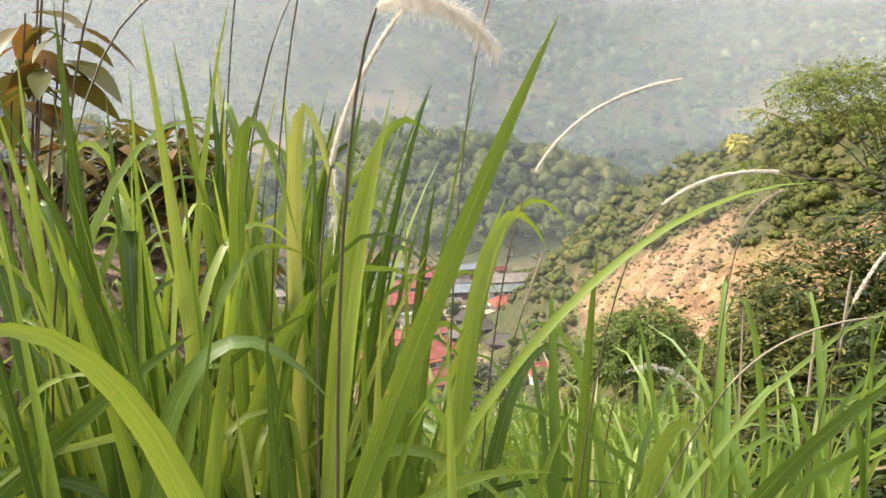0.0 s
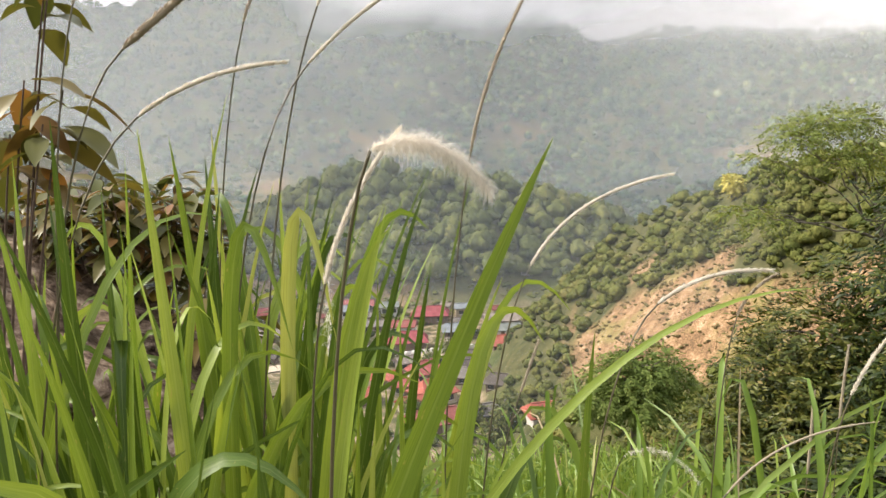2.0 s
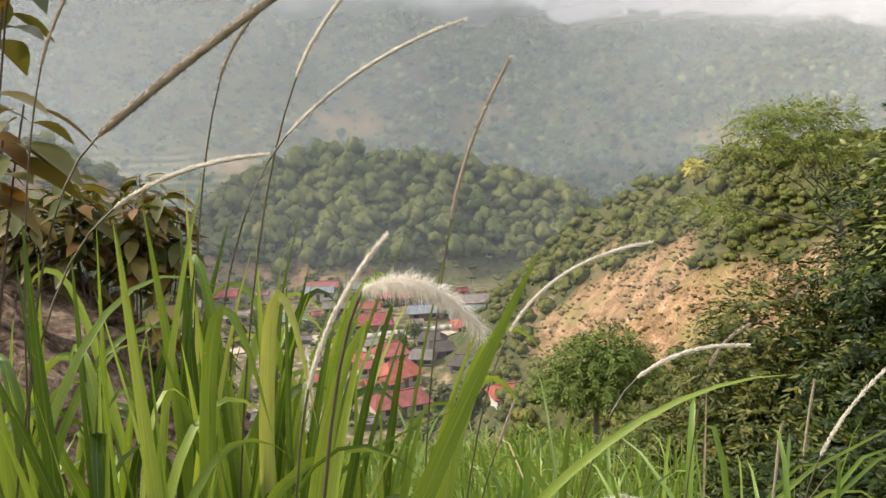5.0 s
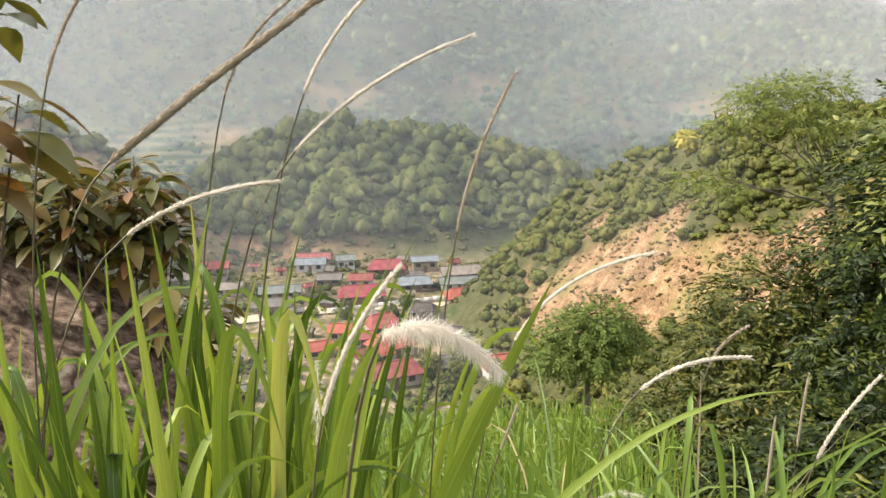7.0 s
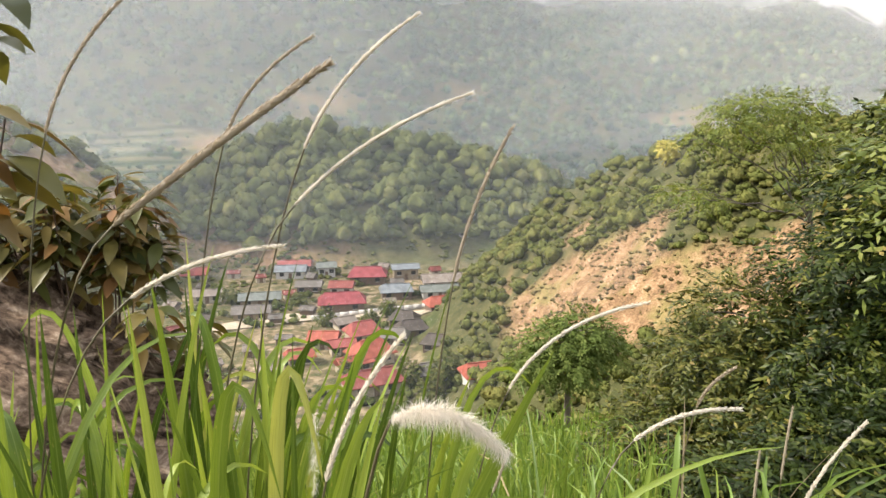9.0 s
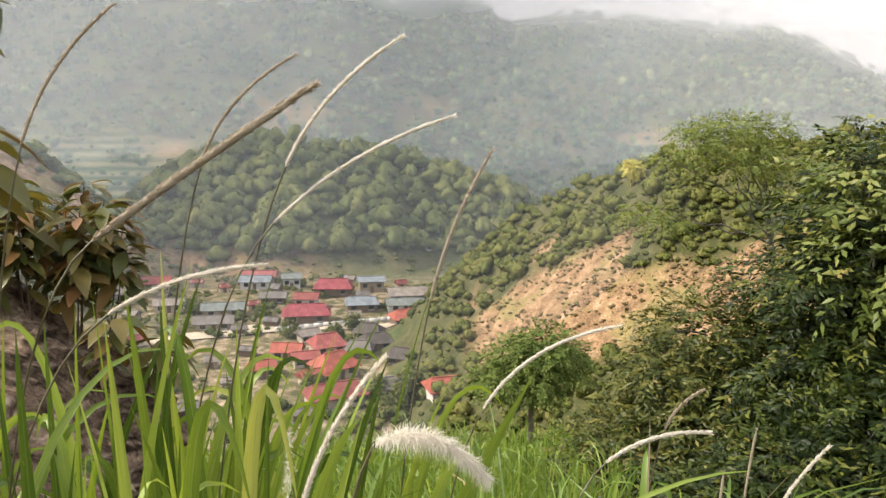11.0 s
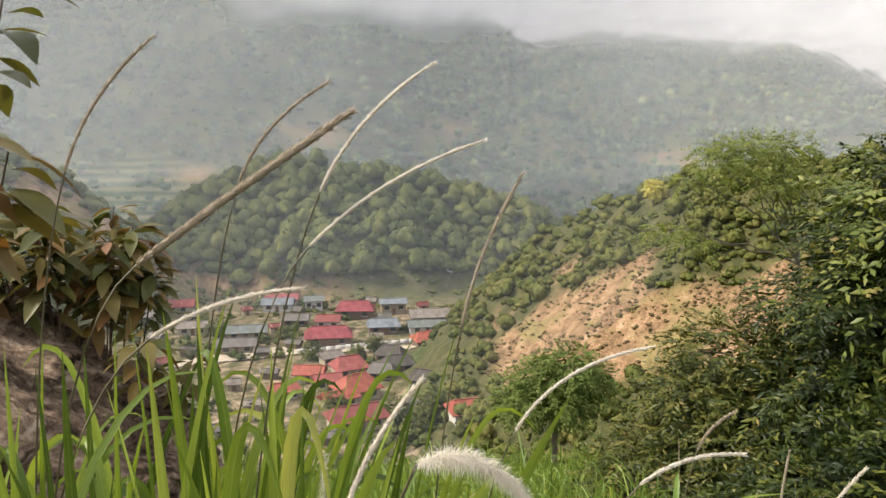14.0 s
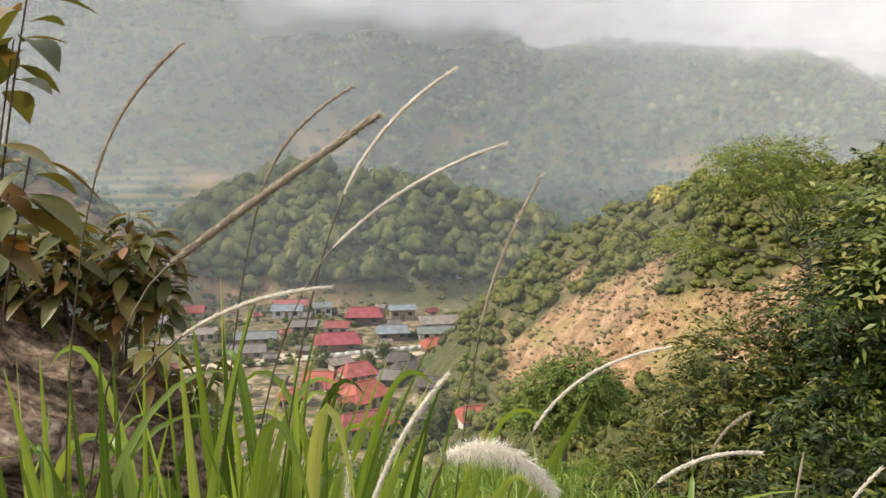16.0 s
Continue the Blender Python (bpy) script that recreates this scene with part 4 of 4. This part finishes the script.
def big_leaves(C, D, L, W):
    """Pointed oval leaves, seven stations along a drooping midrib, three points across."""
    d = D / np.linalg.norm(D, axis=1, keepdims=True)
    side = np.cross(d, np.tile([0, 0, 1.0], (len(C), 1)) + rng.normal(0, 0.25, (len(C), 3)))
    side /= np.linalg.norm(side, axis=1, keepdims=True)
    nor = np.cross(side, d)
    s = np.linspace(0, 1, 7)
    prof = np.array([0.06, 0.55, 0.9, 1.0, 0.85, 0.5, 0.02])
    curl = rng.uniform(0.1, 0.65, len(C))
    mid = C[:, None] + d[:, None] * (L[:, None] * s)[..., None] - np.array([0, 0, 1.0]) * (L[:, None] * curl[:, None] * s ** 2)[..., None]
    w = (W / 2 * (L / L.mean())[:, None] * prof)[..., None]
    a = mid + side[:, None] * w + nor[:, None] * w * 0.3
    b = mid - side[:, None] * w + nor[:, None] * w * 0.3
    V = np.stack([a, mid, b], 2).reshape(-1, 3)
    k = np.arange(len(C))[:, None] * 21
    F = []
    for i in range(6):
        F += [k + [i * 3, i * 3 + 3, i * 3 + 4, i * 3 + 1], k + [i * 3 + 1, i * 3 + 4, i * 3 + 5, i * 3 + 2]]
    return V, np.concatenate(F)


big_leaf_shrub("shrub", (-1.65, 2.7, gz(-1.65, 2.7)), [(-1.98, 2.6, 1.22), (-1.82, 2.7, 1.27), (-1.64, 2.6, 1.22), (-1.5, 2.75, 1.27), (-1.38, 2.6, 1.2), (-1.72, 2.5, 1.1), (-1.45, 2.55, 1.06), (-2.15, 2.7, 1.25), (-1.3, 2.6, 1.0), (-1.28, 2.3, 0.78), (-1.12, 2.45, 0.66), (-1.6, 2.8, 1.14), (-1.78, 2.6, 1.2), (-1.45, 2.5, 1.16), (-2.05, 2.55, 1.08), (-1.57, 2.65, 1.0), (-2.3, 2.7, 1.15), (-1.9, 2.5, 1.16), (-1.68, 2.45, 1.24), (-1.33, 2.7, 1.1)], 28, (0.15, 0.052), "bronze-green shrub with broad drooping leaves on bare stems", 0.17)
big_leaf_shrub("shrub", (-1.75, 1.35, gz(-1.75, 1.35)), [(-1.32, 1.3, 1.55), (-1.36, 1.25, 1.46), (-1.42, 1.3, 1.58), (-1.30, 1.3, 1.95), (-1.38, 1.4, 1.86), (-1.50, 1.35, 1.44)], 7, (0.165, 0.064), "tall shrub stem with dark drooping oval leaves", 0.09)


# ---- boulder ----
def boulder():
    nu, nv = 260, 150
    u, v = np.meshgrid(np.linspace(0, 2 * np.pi, nu, endpoint=False), np.linspace(0.00002, np.pi - 0.00002, nv), indexing="ij")
    d = np.stack([np.sin(v) * np.cos(u), np.sin(v) * np.sin(u), np.cos(v)], -1)
    p = np.sign(d) * np.abs(d) ** 0.7 * (1.0, 0.62, 0.50)
    lump = vnoise(p[..., 0] * 2 + 9, p[..., 1] * 2 + p[..., 2], 0.8, 72, 4)
    lay = p[..., 2] * 16 + p[..., 0] * 1.5 + 2.2 * lump
    step = lay - np.floor(lay)
    chip = hash2(np.floor(lay), np.floor(p[..., 0] * 3.0 + 0.6 * lump * 5), 77)
    k = 1 + 0.10 * (step ** 3) + 0.12 * chip + 0.14 * lump + 0.035 * vnoise(p[..., 0] * 6, p[..., 2] * 40, 1.0, 73)
    p = p * k[..., None]
    i, j = np.meshgrid(np.arange(nu), np.arange(nv - 1), indexing="ij")
    q = (i + 1) % nu
    F = np.stack([i * nv + j, i * nv + j + 1, q * nv + j + 1, q * nv + j], -1).reshape(-1, 4)
    m, n, l, b = mat("layered_rock", 0.92)
    t = texco(n, l, (2.2, 3, 26))
    f1, f2 = noise_tex(n, l, t, 1.6, 9, 0.72), noise_tex(n, l, texco(n, l), 26, 5)
    c = ramp(n, l, mixc(n, l, 0.35, f1, f2), [(0.38, (0.022, 0.015, 0.011)), (0.45, (0.105, 0.070, 0.048)), (0.53, (0.235, 0.165, 0.115)), (0.62, (0.46, 0.36, 0.27))])
    l.new(c, b.inputs["Base Color"])
    b.inputs["Specular IOR Level"].default_value = 0.12
    bump(n, l, b, mixc(n, l, 0.3, f1, f2), 1.0, 0.09)
    ob = mesh_object("boulder", p.reshape(-1, 3), F, m)
    ob.matrix_world = pose(-2.1, 2.35, 0.30, 8, 30, -14)
    tagged(ob, "weathered brown layered boulder among the grass", "boulder")


boulder()


# ---- grass ----
def blade_arrays(root, bend, tip, width, seg=12, twist=0.0, face=None):
    """A long grass blade: a curved strip with a keel, widest in the middle, tapering to a point."""
    P = bez(root, bend, tip, seg + 1)
    tan = np.gradient(P, axis=0)
    tan /= np.linalg.norm(tan, axis=1, keepdims=True) + 1e-9
    f = np.array(face if face is not None else (rng.normal(0, 0.5), -1.0, 0.3))
    side = np.cross(tan, f)
    side /= np.linalg.norm(side, axis=1, keepdims=True) + 1e-9
    nor = np.cross(side, tan)
    s = np.linspace(0, 1, seg + 1)
    ang = twist * (s - 0.5)
    side, nor = side * np.cos(ang)[:, None] + nor * np.sin(ang)[:, None], nor * np.cos(ang)[:, None] - side * np.sin(ang)[:, None]
    w = width / 2 * np.clip(np.minimum(0.45 + 1.4 * s, 1.0) * np.clip((1 - s) / 0.42, 0, 1) ** 0.75, 0.02, 1)
    a = P + side * w[:, None] + nor * (w * 0.28)[:, None]
    b = P - side * w[:, None] + nor * (w * 0.28)[:, None]
    V = np.stack([a, P, b], 1).reshape(-1, 3)
    i = np.arange(seg)[:, None] * 3
    F = np.concatenate([i + [0, 3, 4, 1], i + [1, 4, 5, 2]], 0)
    return V, F


tussock = empty("grass_tussock", (-0.6, -0.05, gz(-0.6, -0.05)))
TB = np.array((-0.6, -0.05, gz(-0.6, -0.05)))


def hero(root, bend, tip, width, twist=0.0, owner=None, face=None, tone=None):
    v, f = blade_arrays(np.array(root) - TB, np.array(bend) - TB, np.array(tip) - TB, width, 16, twist, face)
    ob = mesh_object("blade", v, f, GRASS, tussock, tint=rng.random() if tone is None else tone, smooth=True)
    n = len(v) // 3
    ob.data.attributes.new("across", "FLOAT", "POINT").data.foreach_set("value", np.tile([-1.0, 0.0, 1.0], n).astype(np.float32))
    ob.data.attributes.new("along", "FLOAT", "POINT").data.foreach_set("value", np.repeat(np.linspace(0, 10, n), 3).astype(np.float32))
    return ob


F0 = (0.1, -1, 0.2)
hero((-0.69, -0.08, 0), (-0.70, -0.12, 1.0), (-0.686, -0.15, 1.42), 0.024, 0.5, face=F0)
hero((-0.60, -0.05, 0), (-0.60, -0.08, 0.9), (-0.628, -0.10, 1.41), 0.024, 0.3, face=F0)
hero((-0.52, -0.05, 0), (-0.60, -0.14, 0.95), (-0.735, -0.17, 1.34), 0.021, 0.3, face=F0)
hero((-0.655, -0.06, 0), (-0.66, -0.08, 1.68), (-0.648, -0.16, 1.03), 0.019, 0.2, face=F0)
hero((-0.70, 0.02, 0), (-0.71, 0.02, 1.0), (-0.565, 0.0, 1.445), 0.014, 0.6, face=F0)
hero((-0.53, -0.03, 0), (-0.53, -0.03, 1.75), (-0.455, -0.06, 1.18), 0.016, 0.3, face=F0)
hero((-0.59, -0.03, 0), (-0.60, -0.04, 1.72), (-0.50, -0.07, 1.18), 0.017, 0.3, face=F0)
hero((-0.52, -0.06, 0), (-0.50, -0.09, 1.22), (-0.392, -0.10, 1.306), 0.024, 0.2, face=F0)
hero((-0.66, -0.14, 0.35), (-0.40, -0.2, 1.10), (-0.250, -0.22, 1.388), 0.025, 0.15, face=F0, tone=0.55)
hero((-0.56, 0.02, 0.2), (-0.46, 0.0, 1.1), (-0.355, 0.0, 1.34), 0.013, 0.3, face=F0, tone=0.1)
hero((-0.56, -0.06, 0.5), (-0.28, -0.1, 1.24), (0.03, -0.10, 1.228), 0.010, 0.4, face=(0, -0.8, 0.6), tone=0.8)
hero((-0.50, -0.30, 0.3), (-0.46, -0.40, 1.30), (-0.66, -0.43, 1.19), 0.022, 0.2, face=F0, tone=0.75)
hero((-0.95, -0.12, 0.80), (-0.75, -0.2, 1.02), (-0.575, -0.2, 1.128), 0.022, 0.2, face=F0, tone=0.3)
hero((-0.72, -0.18, 0.4), (-0.64, -0.2, 1.32), (-0.46, -0.2, 1.06), 0.022, 0.3, face=(0, -0.7, 0.7), tone=0.35)
hero((-0.20, 0.1, 0), (-0.19, 0.1, 0.8), (-0.15, 0.1, 1.14), 0.020, 0.3, face=F0)
hero((-0.20, 0.0, 0), (-0.13, 0.0, 1.22), (-0.02, 0.0, 0.84), 0.022, 0.3, face=F0)
hero((-0.28, -0.2, 0.6), (-0.10, -0.25, 1.02), (0.06, -0.25, 1.09), 0.018, 0.2, face=F0)
hero((-0.51, -0.22, 0), (-0.51, -0.25, 0.8), (-0.50, -0.25, 1.16), 0.016, 0.3, face=F0)
hero((-0.355, -0.22, 0), (-0.355, -0.25, 0.8), (-0.35, -0.25, 1.15), 0.014, 0.3, face=F0)
hero((-0.56, -0.2, 0.4), (-0.58, -0.25, 1.0), (-0.63, -0.25, 1.20), 0.016, 0.3, face=F0)
for k in range(125):
    rx, ry = min(-0.46, rng.normal(-0.66, 0.13)), rng.uniform(-0.2, 0.28)
    hgt = rng.uniform(1.02, 1.43) - 0.25 * abs(rx + 0.62)
    lx, ly = rng.normal(0.25 * (rx + 0.62), 0.13), rng.normal(0, 0.08)
    wide = 0.009 + 0.016 * rng.random() ** 1.2
    if rng.random() < 0.25:
        out = (0.06 + 0.16 * rng.random()) * (1 if rng.random() < 0.6 else -1)
        hero((rx, ry, -0.05), (rx + out * 0.1, ry + ly * 0.4, hgt * 1.14), (rx + out, ry + ly + 0.06, hgt * rng.uniform(0.86, 1.0)), wide, rng.normal(0, 0.9))
    else:
        hero((rx, ry, -0.05), (rx + lx * 0.2, ry + ly * 0.3, hgt * 0.7), (rx + lx, ry + ly, hgt), wide, rng.normal(0, 0.9))
for k in range(185):
    rx, ry = rng.uniform(-1.15, -0.36), rng.uniform(-0.2, 0.4)
    hgt = rng.uniform(0.85, 1.36) - 0.5 * max(0, rx + 0.6)
    lx, ly = min(0.28, max(-0.25, rng.normal(0.04, 0.15))), rng.normal(0, 0.08)
    if rx > -0.6:
        ry = max(ry, 0.0)
    wide = (0.008 + 0.017 * rng.random() ** 1.3) * (1 if ry > -0.05 else 0.8)
    if rng.random() < 0.28:
        out = (0.1 + 0.22 * rng.random()) * (1 if rng.random() < 0.6 else -1)
        hero((rx, ry, -0.2), (rx + out * 0.1, ry + ly * 0.3, hgt * 1.16), (rx + out, ry + ly + 0.1, hgt * rng.uniform(0.82, 1.0)), wide, rng.normal(0, 0.9))
    else:
        hero((rx, ry, -0.2), (rx + lx * 0.2, ry + ly * 0.3, hgt * 0.7), (rx + lx, ry + ly, hgt), wide, rng.normal(0, 0.9))
# slack leaves that lean across the others
for k in range(46):
    rx, ry, z0 = rng.uniform(-1.05, -0.42), rng.uniform(-0.16, 0.22), rng.uniform(0.35, 0.85)
    out = rng.uniform(0.16, 0.42) * (1 if rng.random() < 0.55 else -1)
    up = rng.uniform(0.12, 0.42)
    hero((rx, ry, z0), (rx + out * 0.35, ry, z0 + up), (rx + out, ry + rng.normal(0, 0.06), z0 + up * rng.uniform(0.3, 1.2)), rng.uniform(0.006, 0.017), rng.normal(0, 0.5), face=(0.1, -0.9, 0.4))
tagged(tussock, "tall bright green tussock of broad grass blades", "grass")


def meadow(name, n, x0, x1, y0, y1, h0, h1, w0, w1, seg, label, lean=0.35, keep=None, material=None):
    pieces, tints = [], []
    xs, ys = rng.uniform(x0, x1, n), y0 + (y1 - y0) * rng.random(n) ** 1.3
    zs = height(xs, ys)
    for x, y, z in zip(xs, ys, zs):
        if keep and not keep(x, y):
            continue
        h = rng.uniform(h0, h1) * (0.8 + 0.3 * float(vnoise(x, y, 0.9, 81, 2)))
        a, q = rng.uniform(0, 6.283), abs(rng.normal(0, lean)) * h
        dx, dy = math.cos(a) * q, math.sin(a) * q
        top = h * rng.uniform(0.95, 1.3)
        end = h * (1.0 if rng.random() < 0.5 else rng.uniform(0.55, 0.9))
        v, f = blade_arrays((x, y, z - 0.03), (x + dx * 0.3, y + dy * 0.3, z + top), (x + dx, y + dy, z + end), rng.uniform(w0, w1), seg, rng.normal(0, 0.8))
        pieces.append((v, f))
        tints.append(np.full(len(v), rng.random()))
    v, f = merge(pieces)
    return tagged(mesh_object(name, v, f, material or GRASS_FAR, tint=np.concatenate(tints), smooth=True), label, "grass", kind="stuff")


def clear_of_eye(x, y):
    return math.hypot(x + 0.4, y + 0.87) > 0.85 and ((y < 0.5 and x < 0.25) or left_of_bushes(x - 0.12 * (2.6 - y), y))


def left_of_bushes(x, y):
    return math.degrees(math.atan2(x - OX, y - OY)) < 20 + 3 * math.sin(y * 1.7)


meadow("meadow_grass", 3600, -2.2, 1.8, 0.0, 2.6, 0.7, 1.08, 0.006, 0.015, 8, "dense green grass in the foreground", keep=clear_of_eye)
meadow("meadow_grass", 5200, -3.5, 4.0, 2.0, 7.0, 0.55, 1.0, 0.008, 0.016, 6, "dense green grass on the slope", keep=left_of_bushes)
meadow("meadow_grass", 6000, -8, 8, 6.0, 22.0, 0.5, 1.0, 0.016, 0.035, 4, "green grass running down the slope", keep=left_of_bushes)


meadow("dry_grass", 420, -1.6, 1.8, 0.6, 3.0, 0.5, 1.05, 0.003, 0.007, 7, "dry straw-coloured grass stems among the green", 0.45, clear_of_eye, DRY)


# ---- seed heads ----
def seed_stalk(root, bend, mid, tip, thick, material, label, hair=0.006, count=900, culm=0.0011):
    """A thin dark culm with a fuzzy seed spike from mid to tip."""
    r0 = np.array(root, float)
    ob = empty("seed_stalk", root)
    stem = bez((0, 0, 0), np.array(bend) - r0, np.array(mid) - r0, 18)
    m, t = np.array(mid) - r0, np.array(tip) - r0
    lead = m - np.array(bend) + r0
    ctrl = m + lead / np.linalg.norm(lead) * np.linalg.norm(t - m) * 0.5
    spike = bez(m, ctrl, t, 24)
    v, f = tube(np.concatenate([stem, spike[1:-2]]), np.concatenate([np.linspace(culm * 1.3, culm, 18), np.full(21, culm * 0.7)]), 5)
    mesh_object("culm", v, f, CULM, ob, smooth=True)
    u = rng.random(count)
    idx = np.minimum((u * 23).astype(int), 22)
    fr = (u * 23 - idx)[:, None]
    c = spike[idx] * (1 - fr) + spike[idx + 1] * fr
    tan = spike[idx + 1] - spike[idx]
    tan /= np.linalg.norm(tan, axis=1, keepdims=True)
    rad = rng.normal(size=(count, 3))
    rad -= tan * (rad * tan).sum(1, keepdims=True)
    rad /= np.linalg.norm(rad, axis=1, keepdims=True)
    prof = np.clip(np.minimum(u * 9 + 0.35, (1.02 - u) * 5 + 0.25), 0, 1)[:, None]
    v, f = leaf_cloud(c + rad * thick * 0.12 * prof, tan * 1.0 + rad * 0.5, np.clip(hair * (0.6 + 0.6 * rng.random(count)), 0, 1) , hair * 0.16, fold=0.1, droop=0.0)
    core, cf = tube(spike, np.clip(np.minimum(np.linspace(0.4, 9, 24), np.linspace(5, 0.25, 24)), 0, 1) * thick * 0.32, 7)
    mesh_object("spike", core, cf, material, ob, tint=0.4, smooth=True)
    mesh_object("bristles", v, f, material, ob, tint=rng.random(len(v)))
    return tagged(ob, label, "seed head", "grass seed heads")


WH, BR = "pale fuzzy grass seed spike on a thin culm", "brownish grass seed spike on a thin dark culm"
seed_stalk((-0.80, 0.0, 0), (-0.80, -0.08, 1.36), (-0.634, -0.10, 1.485), (-0.433, -0.10, 1.627), 0.011, FUZZ_BROWN, "thick fuzzy brown grass seed spike", 0.009, 1500)
seed_stalk((-0.70, 0.25, 0), (-0.68, 0.2, 1.25), (-0.575, 0.15, 1.54), (-0.46, 0.15, 1.669), 0.005, FUZZ_BROWN, BR)
seed_stalk((-0.62, 0.1, 0), (-0.60, 0.08, 1.25), (-0.47, 0.05, 1.54), (-0.34, 0.05, 1.685), 0.006, FUZZ, WH)
seed_stalk((-0.64, 0.1, 0), (-0.66, 0.06, 1.30), (-0.484, 0.05, 1.478), (-0.28, 0.05, 1.60), 0.006, FUZZ, WH)
seed_stalk((-0.36, 0.1, 0), (-0.375, 0.1, 1.0), (-0.30, 0.1, 1.37), (-0.225, 0.1, 1.56), 0.006, FUZZ_BROWN, BR)
seed_stalk((-0.86, 0.15, 0), (-0.86, 0.1, 1.25), (-0.762, 0.1, 1.56), (-0.655, 0.1, 1.715), 0.005, FUZZ_BROWN, BR)
seed_stalk((-0.82, -0.05, 0), (-0.82, -0.1, 1.28), (-0.62, -0.12, 1.42), (-0.48, -0.12, 1.465), 0.0055, FUZZ, WH)
seed_stalk((-0.50, -0.18, 0), (-0.49, -0.2, 1.1), (-0.445, -0.2, 1.27), (-0.375, -0.2, 1.40), 0.006, FUZZ, WH)
seed_stalk((-0.34, 0.12, 0), (-0.33, 0.1, 1.05), (-0.23, 0.1, 1.227), (-0.05, 0.1, 1.335), 0.006, FUZZ, WH)
seed_stalk((-0.24, 0.0, 0), (-0.22, 0.0, 1.1), (-0.10, 0.0, 1.195), (0.03, 0.0, 1.228), 0.006, FUZZ, WH)
seed_stalk((0.10, 0.12, 0), (0.12, 0.1, 0.9), (0.18, 0.1, 1.04), (0.26, 0.1, 1.155), 0.005, FUZZ, WH)
seed_stalk((0.05, 0.3, 0), (0.06, 0.3, 0.95), (0.11, 0.3, 1.10), (0.17, 0.3, 1.165), 0.005, FUZZ_BROWN, BR)


seed_stalk((-0.34, 0.2, 0), (-0.32, 0.2, 0.8), (-0.235, 0.2, 1.03), (-0.208, 0.2, 1.104), 0.006, FUZZ_BROWN, BR, 0.005, 400)
seed_stalk((-0.30, -0.1, 0.3), (-0.20, -0.1, 0.82), (-0.06, -0.1, 1.01), (0.10, -0.1, 1.085), 0.0035, FUZZ_BROWN, "thin reddish bare grass stem", 0.003, 150)
seed_stalk((0.36, 0.6, -0.3), (0.36, 0.6, 0.45), (0.376, 0.6, 0.70), (0.385, 0.6, 0.87), 0.009, FUZZ_BROWN, "faded dry grass seed head on straw", 0.006, 500)
seed_stalk((0.42, 0.6, -0.3), (0.42, 0.6, 0.5), (0.436, 0.6, 0.80), (0.45, 0.6, 0.96), 0.008, FUZZ_BROWN, "faded dry grass seed head on straw", 0.006, 500)


def plume(root, bend, mid, top, tip, label, n=3000, hair=0.014):
    ob = empty("seed_plume", root)
    r0 = np.array(root, float)
    m, k, t = (np.array(p) - r0 for p in (mid, top, tip))
    v, f = tube(np.concatenate([bez((0, 0, 0), np.array(bend) - r0, m, 16)]), np.linspace(0.002, 0.0012, 16), 5)
    mesh_object("culm", v, f, CULM, ob, smooth=True)
    sp = bez(m, k, t, 30)
    u = rng.random(n)
    idx = np.minimum((u * 29).astype(int), 28)
    c = sp[idx] + (sp[idx + 1] - sp[idx]) * (u * 29 - idx)[:, None]
    tan = sp[idx + 1] - sp[idx]
    tan /= np.linalg.norm(tan, axis=1, keepdims=True)
    rad = rng.normal(size=(n, 3))
    rad /= np.linalg.norm(rad, axis=1, keepdims=True)
    ln = hair * np.clip(np.minimum(0.4 + u * 3, 1.25 - u * 0.5), 0.3, 1) * rng.uniform(0.5, 1.2, n)
    v, f = leaf_cloud(c, rad + tan * 0.6 - np.array([0, 0, 0.25]) + rng.normal(0, 0.3, (n, 3)), ln, 0.0003, fold=0.0, droop=0.25)
    mesh_object("plume", v, f, PLUME, ob, tint=np.repeat(rng.random(n), 5))
    return tagged(ob, label, "seed head", "grass seed heads")


plume((-0.47, -0.28, 0), (-0.46, -0.31, 1.25), (-0.390, -0.34, 1.386), (-0.348, -0.34, 1.404), (-0.312, -0.34, 1.356), "fluffy white drooping grass plume")
plume((-0.48, 0.02, 0), (-0.475, 0.0, 0.9), (-0.473, 0.0, 1.15), (-0.47, 0.0, 1.20), (-0.468, 0.0, 1.25), "small pale upright grass plume", 500, 0.011)
plume((-0.12, 0.3, -0.1), (-0.13, 0.3, 0.80), (-0.065, 0.3, 0.885), (0.0, 0.3, 0.92), (0.055, 0.3, 0.835), "pale drooping grass plume on a dark culm", 700, 0.010)
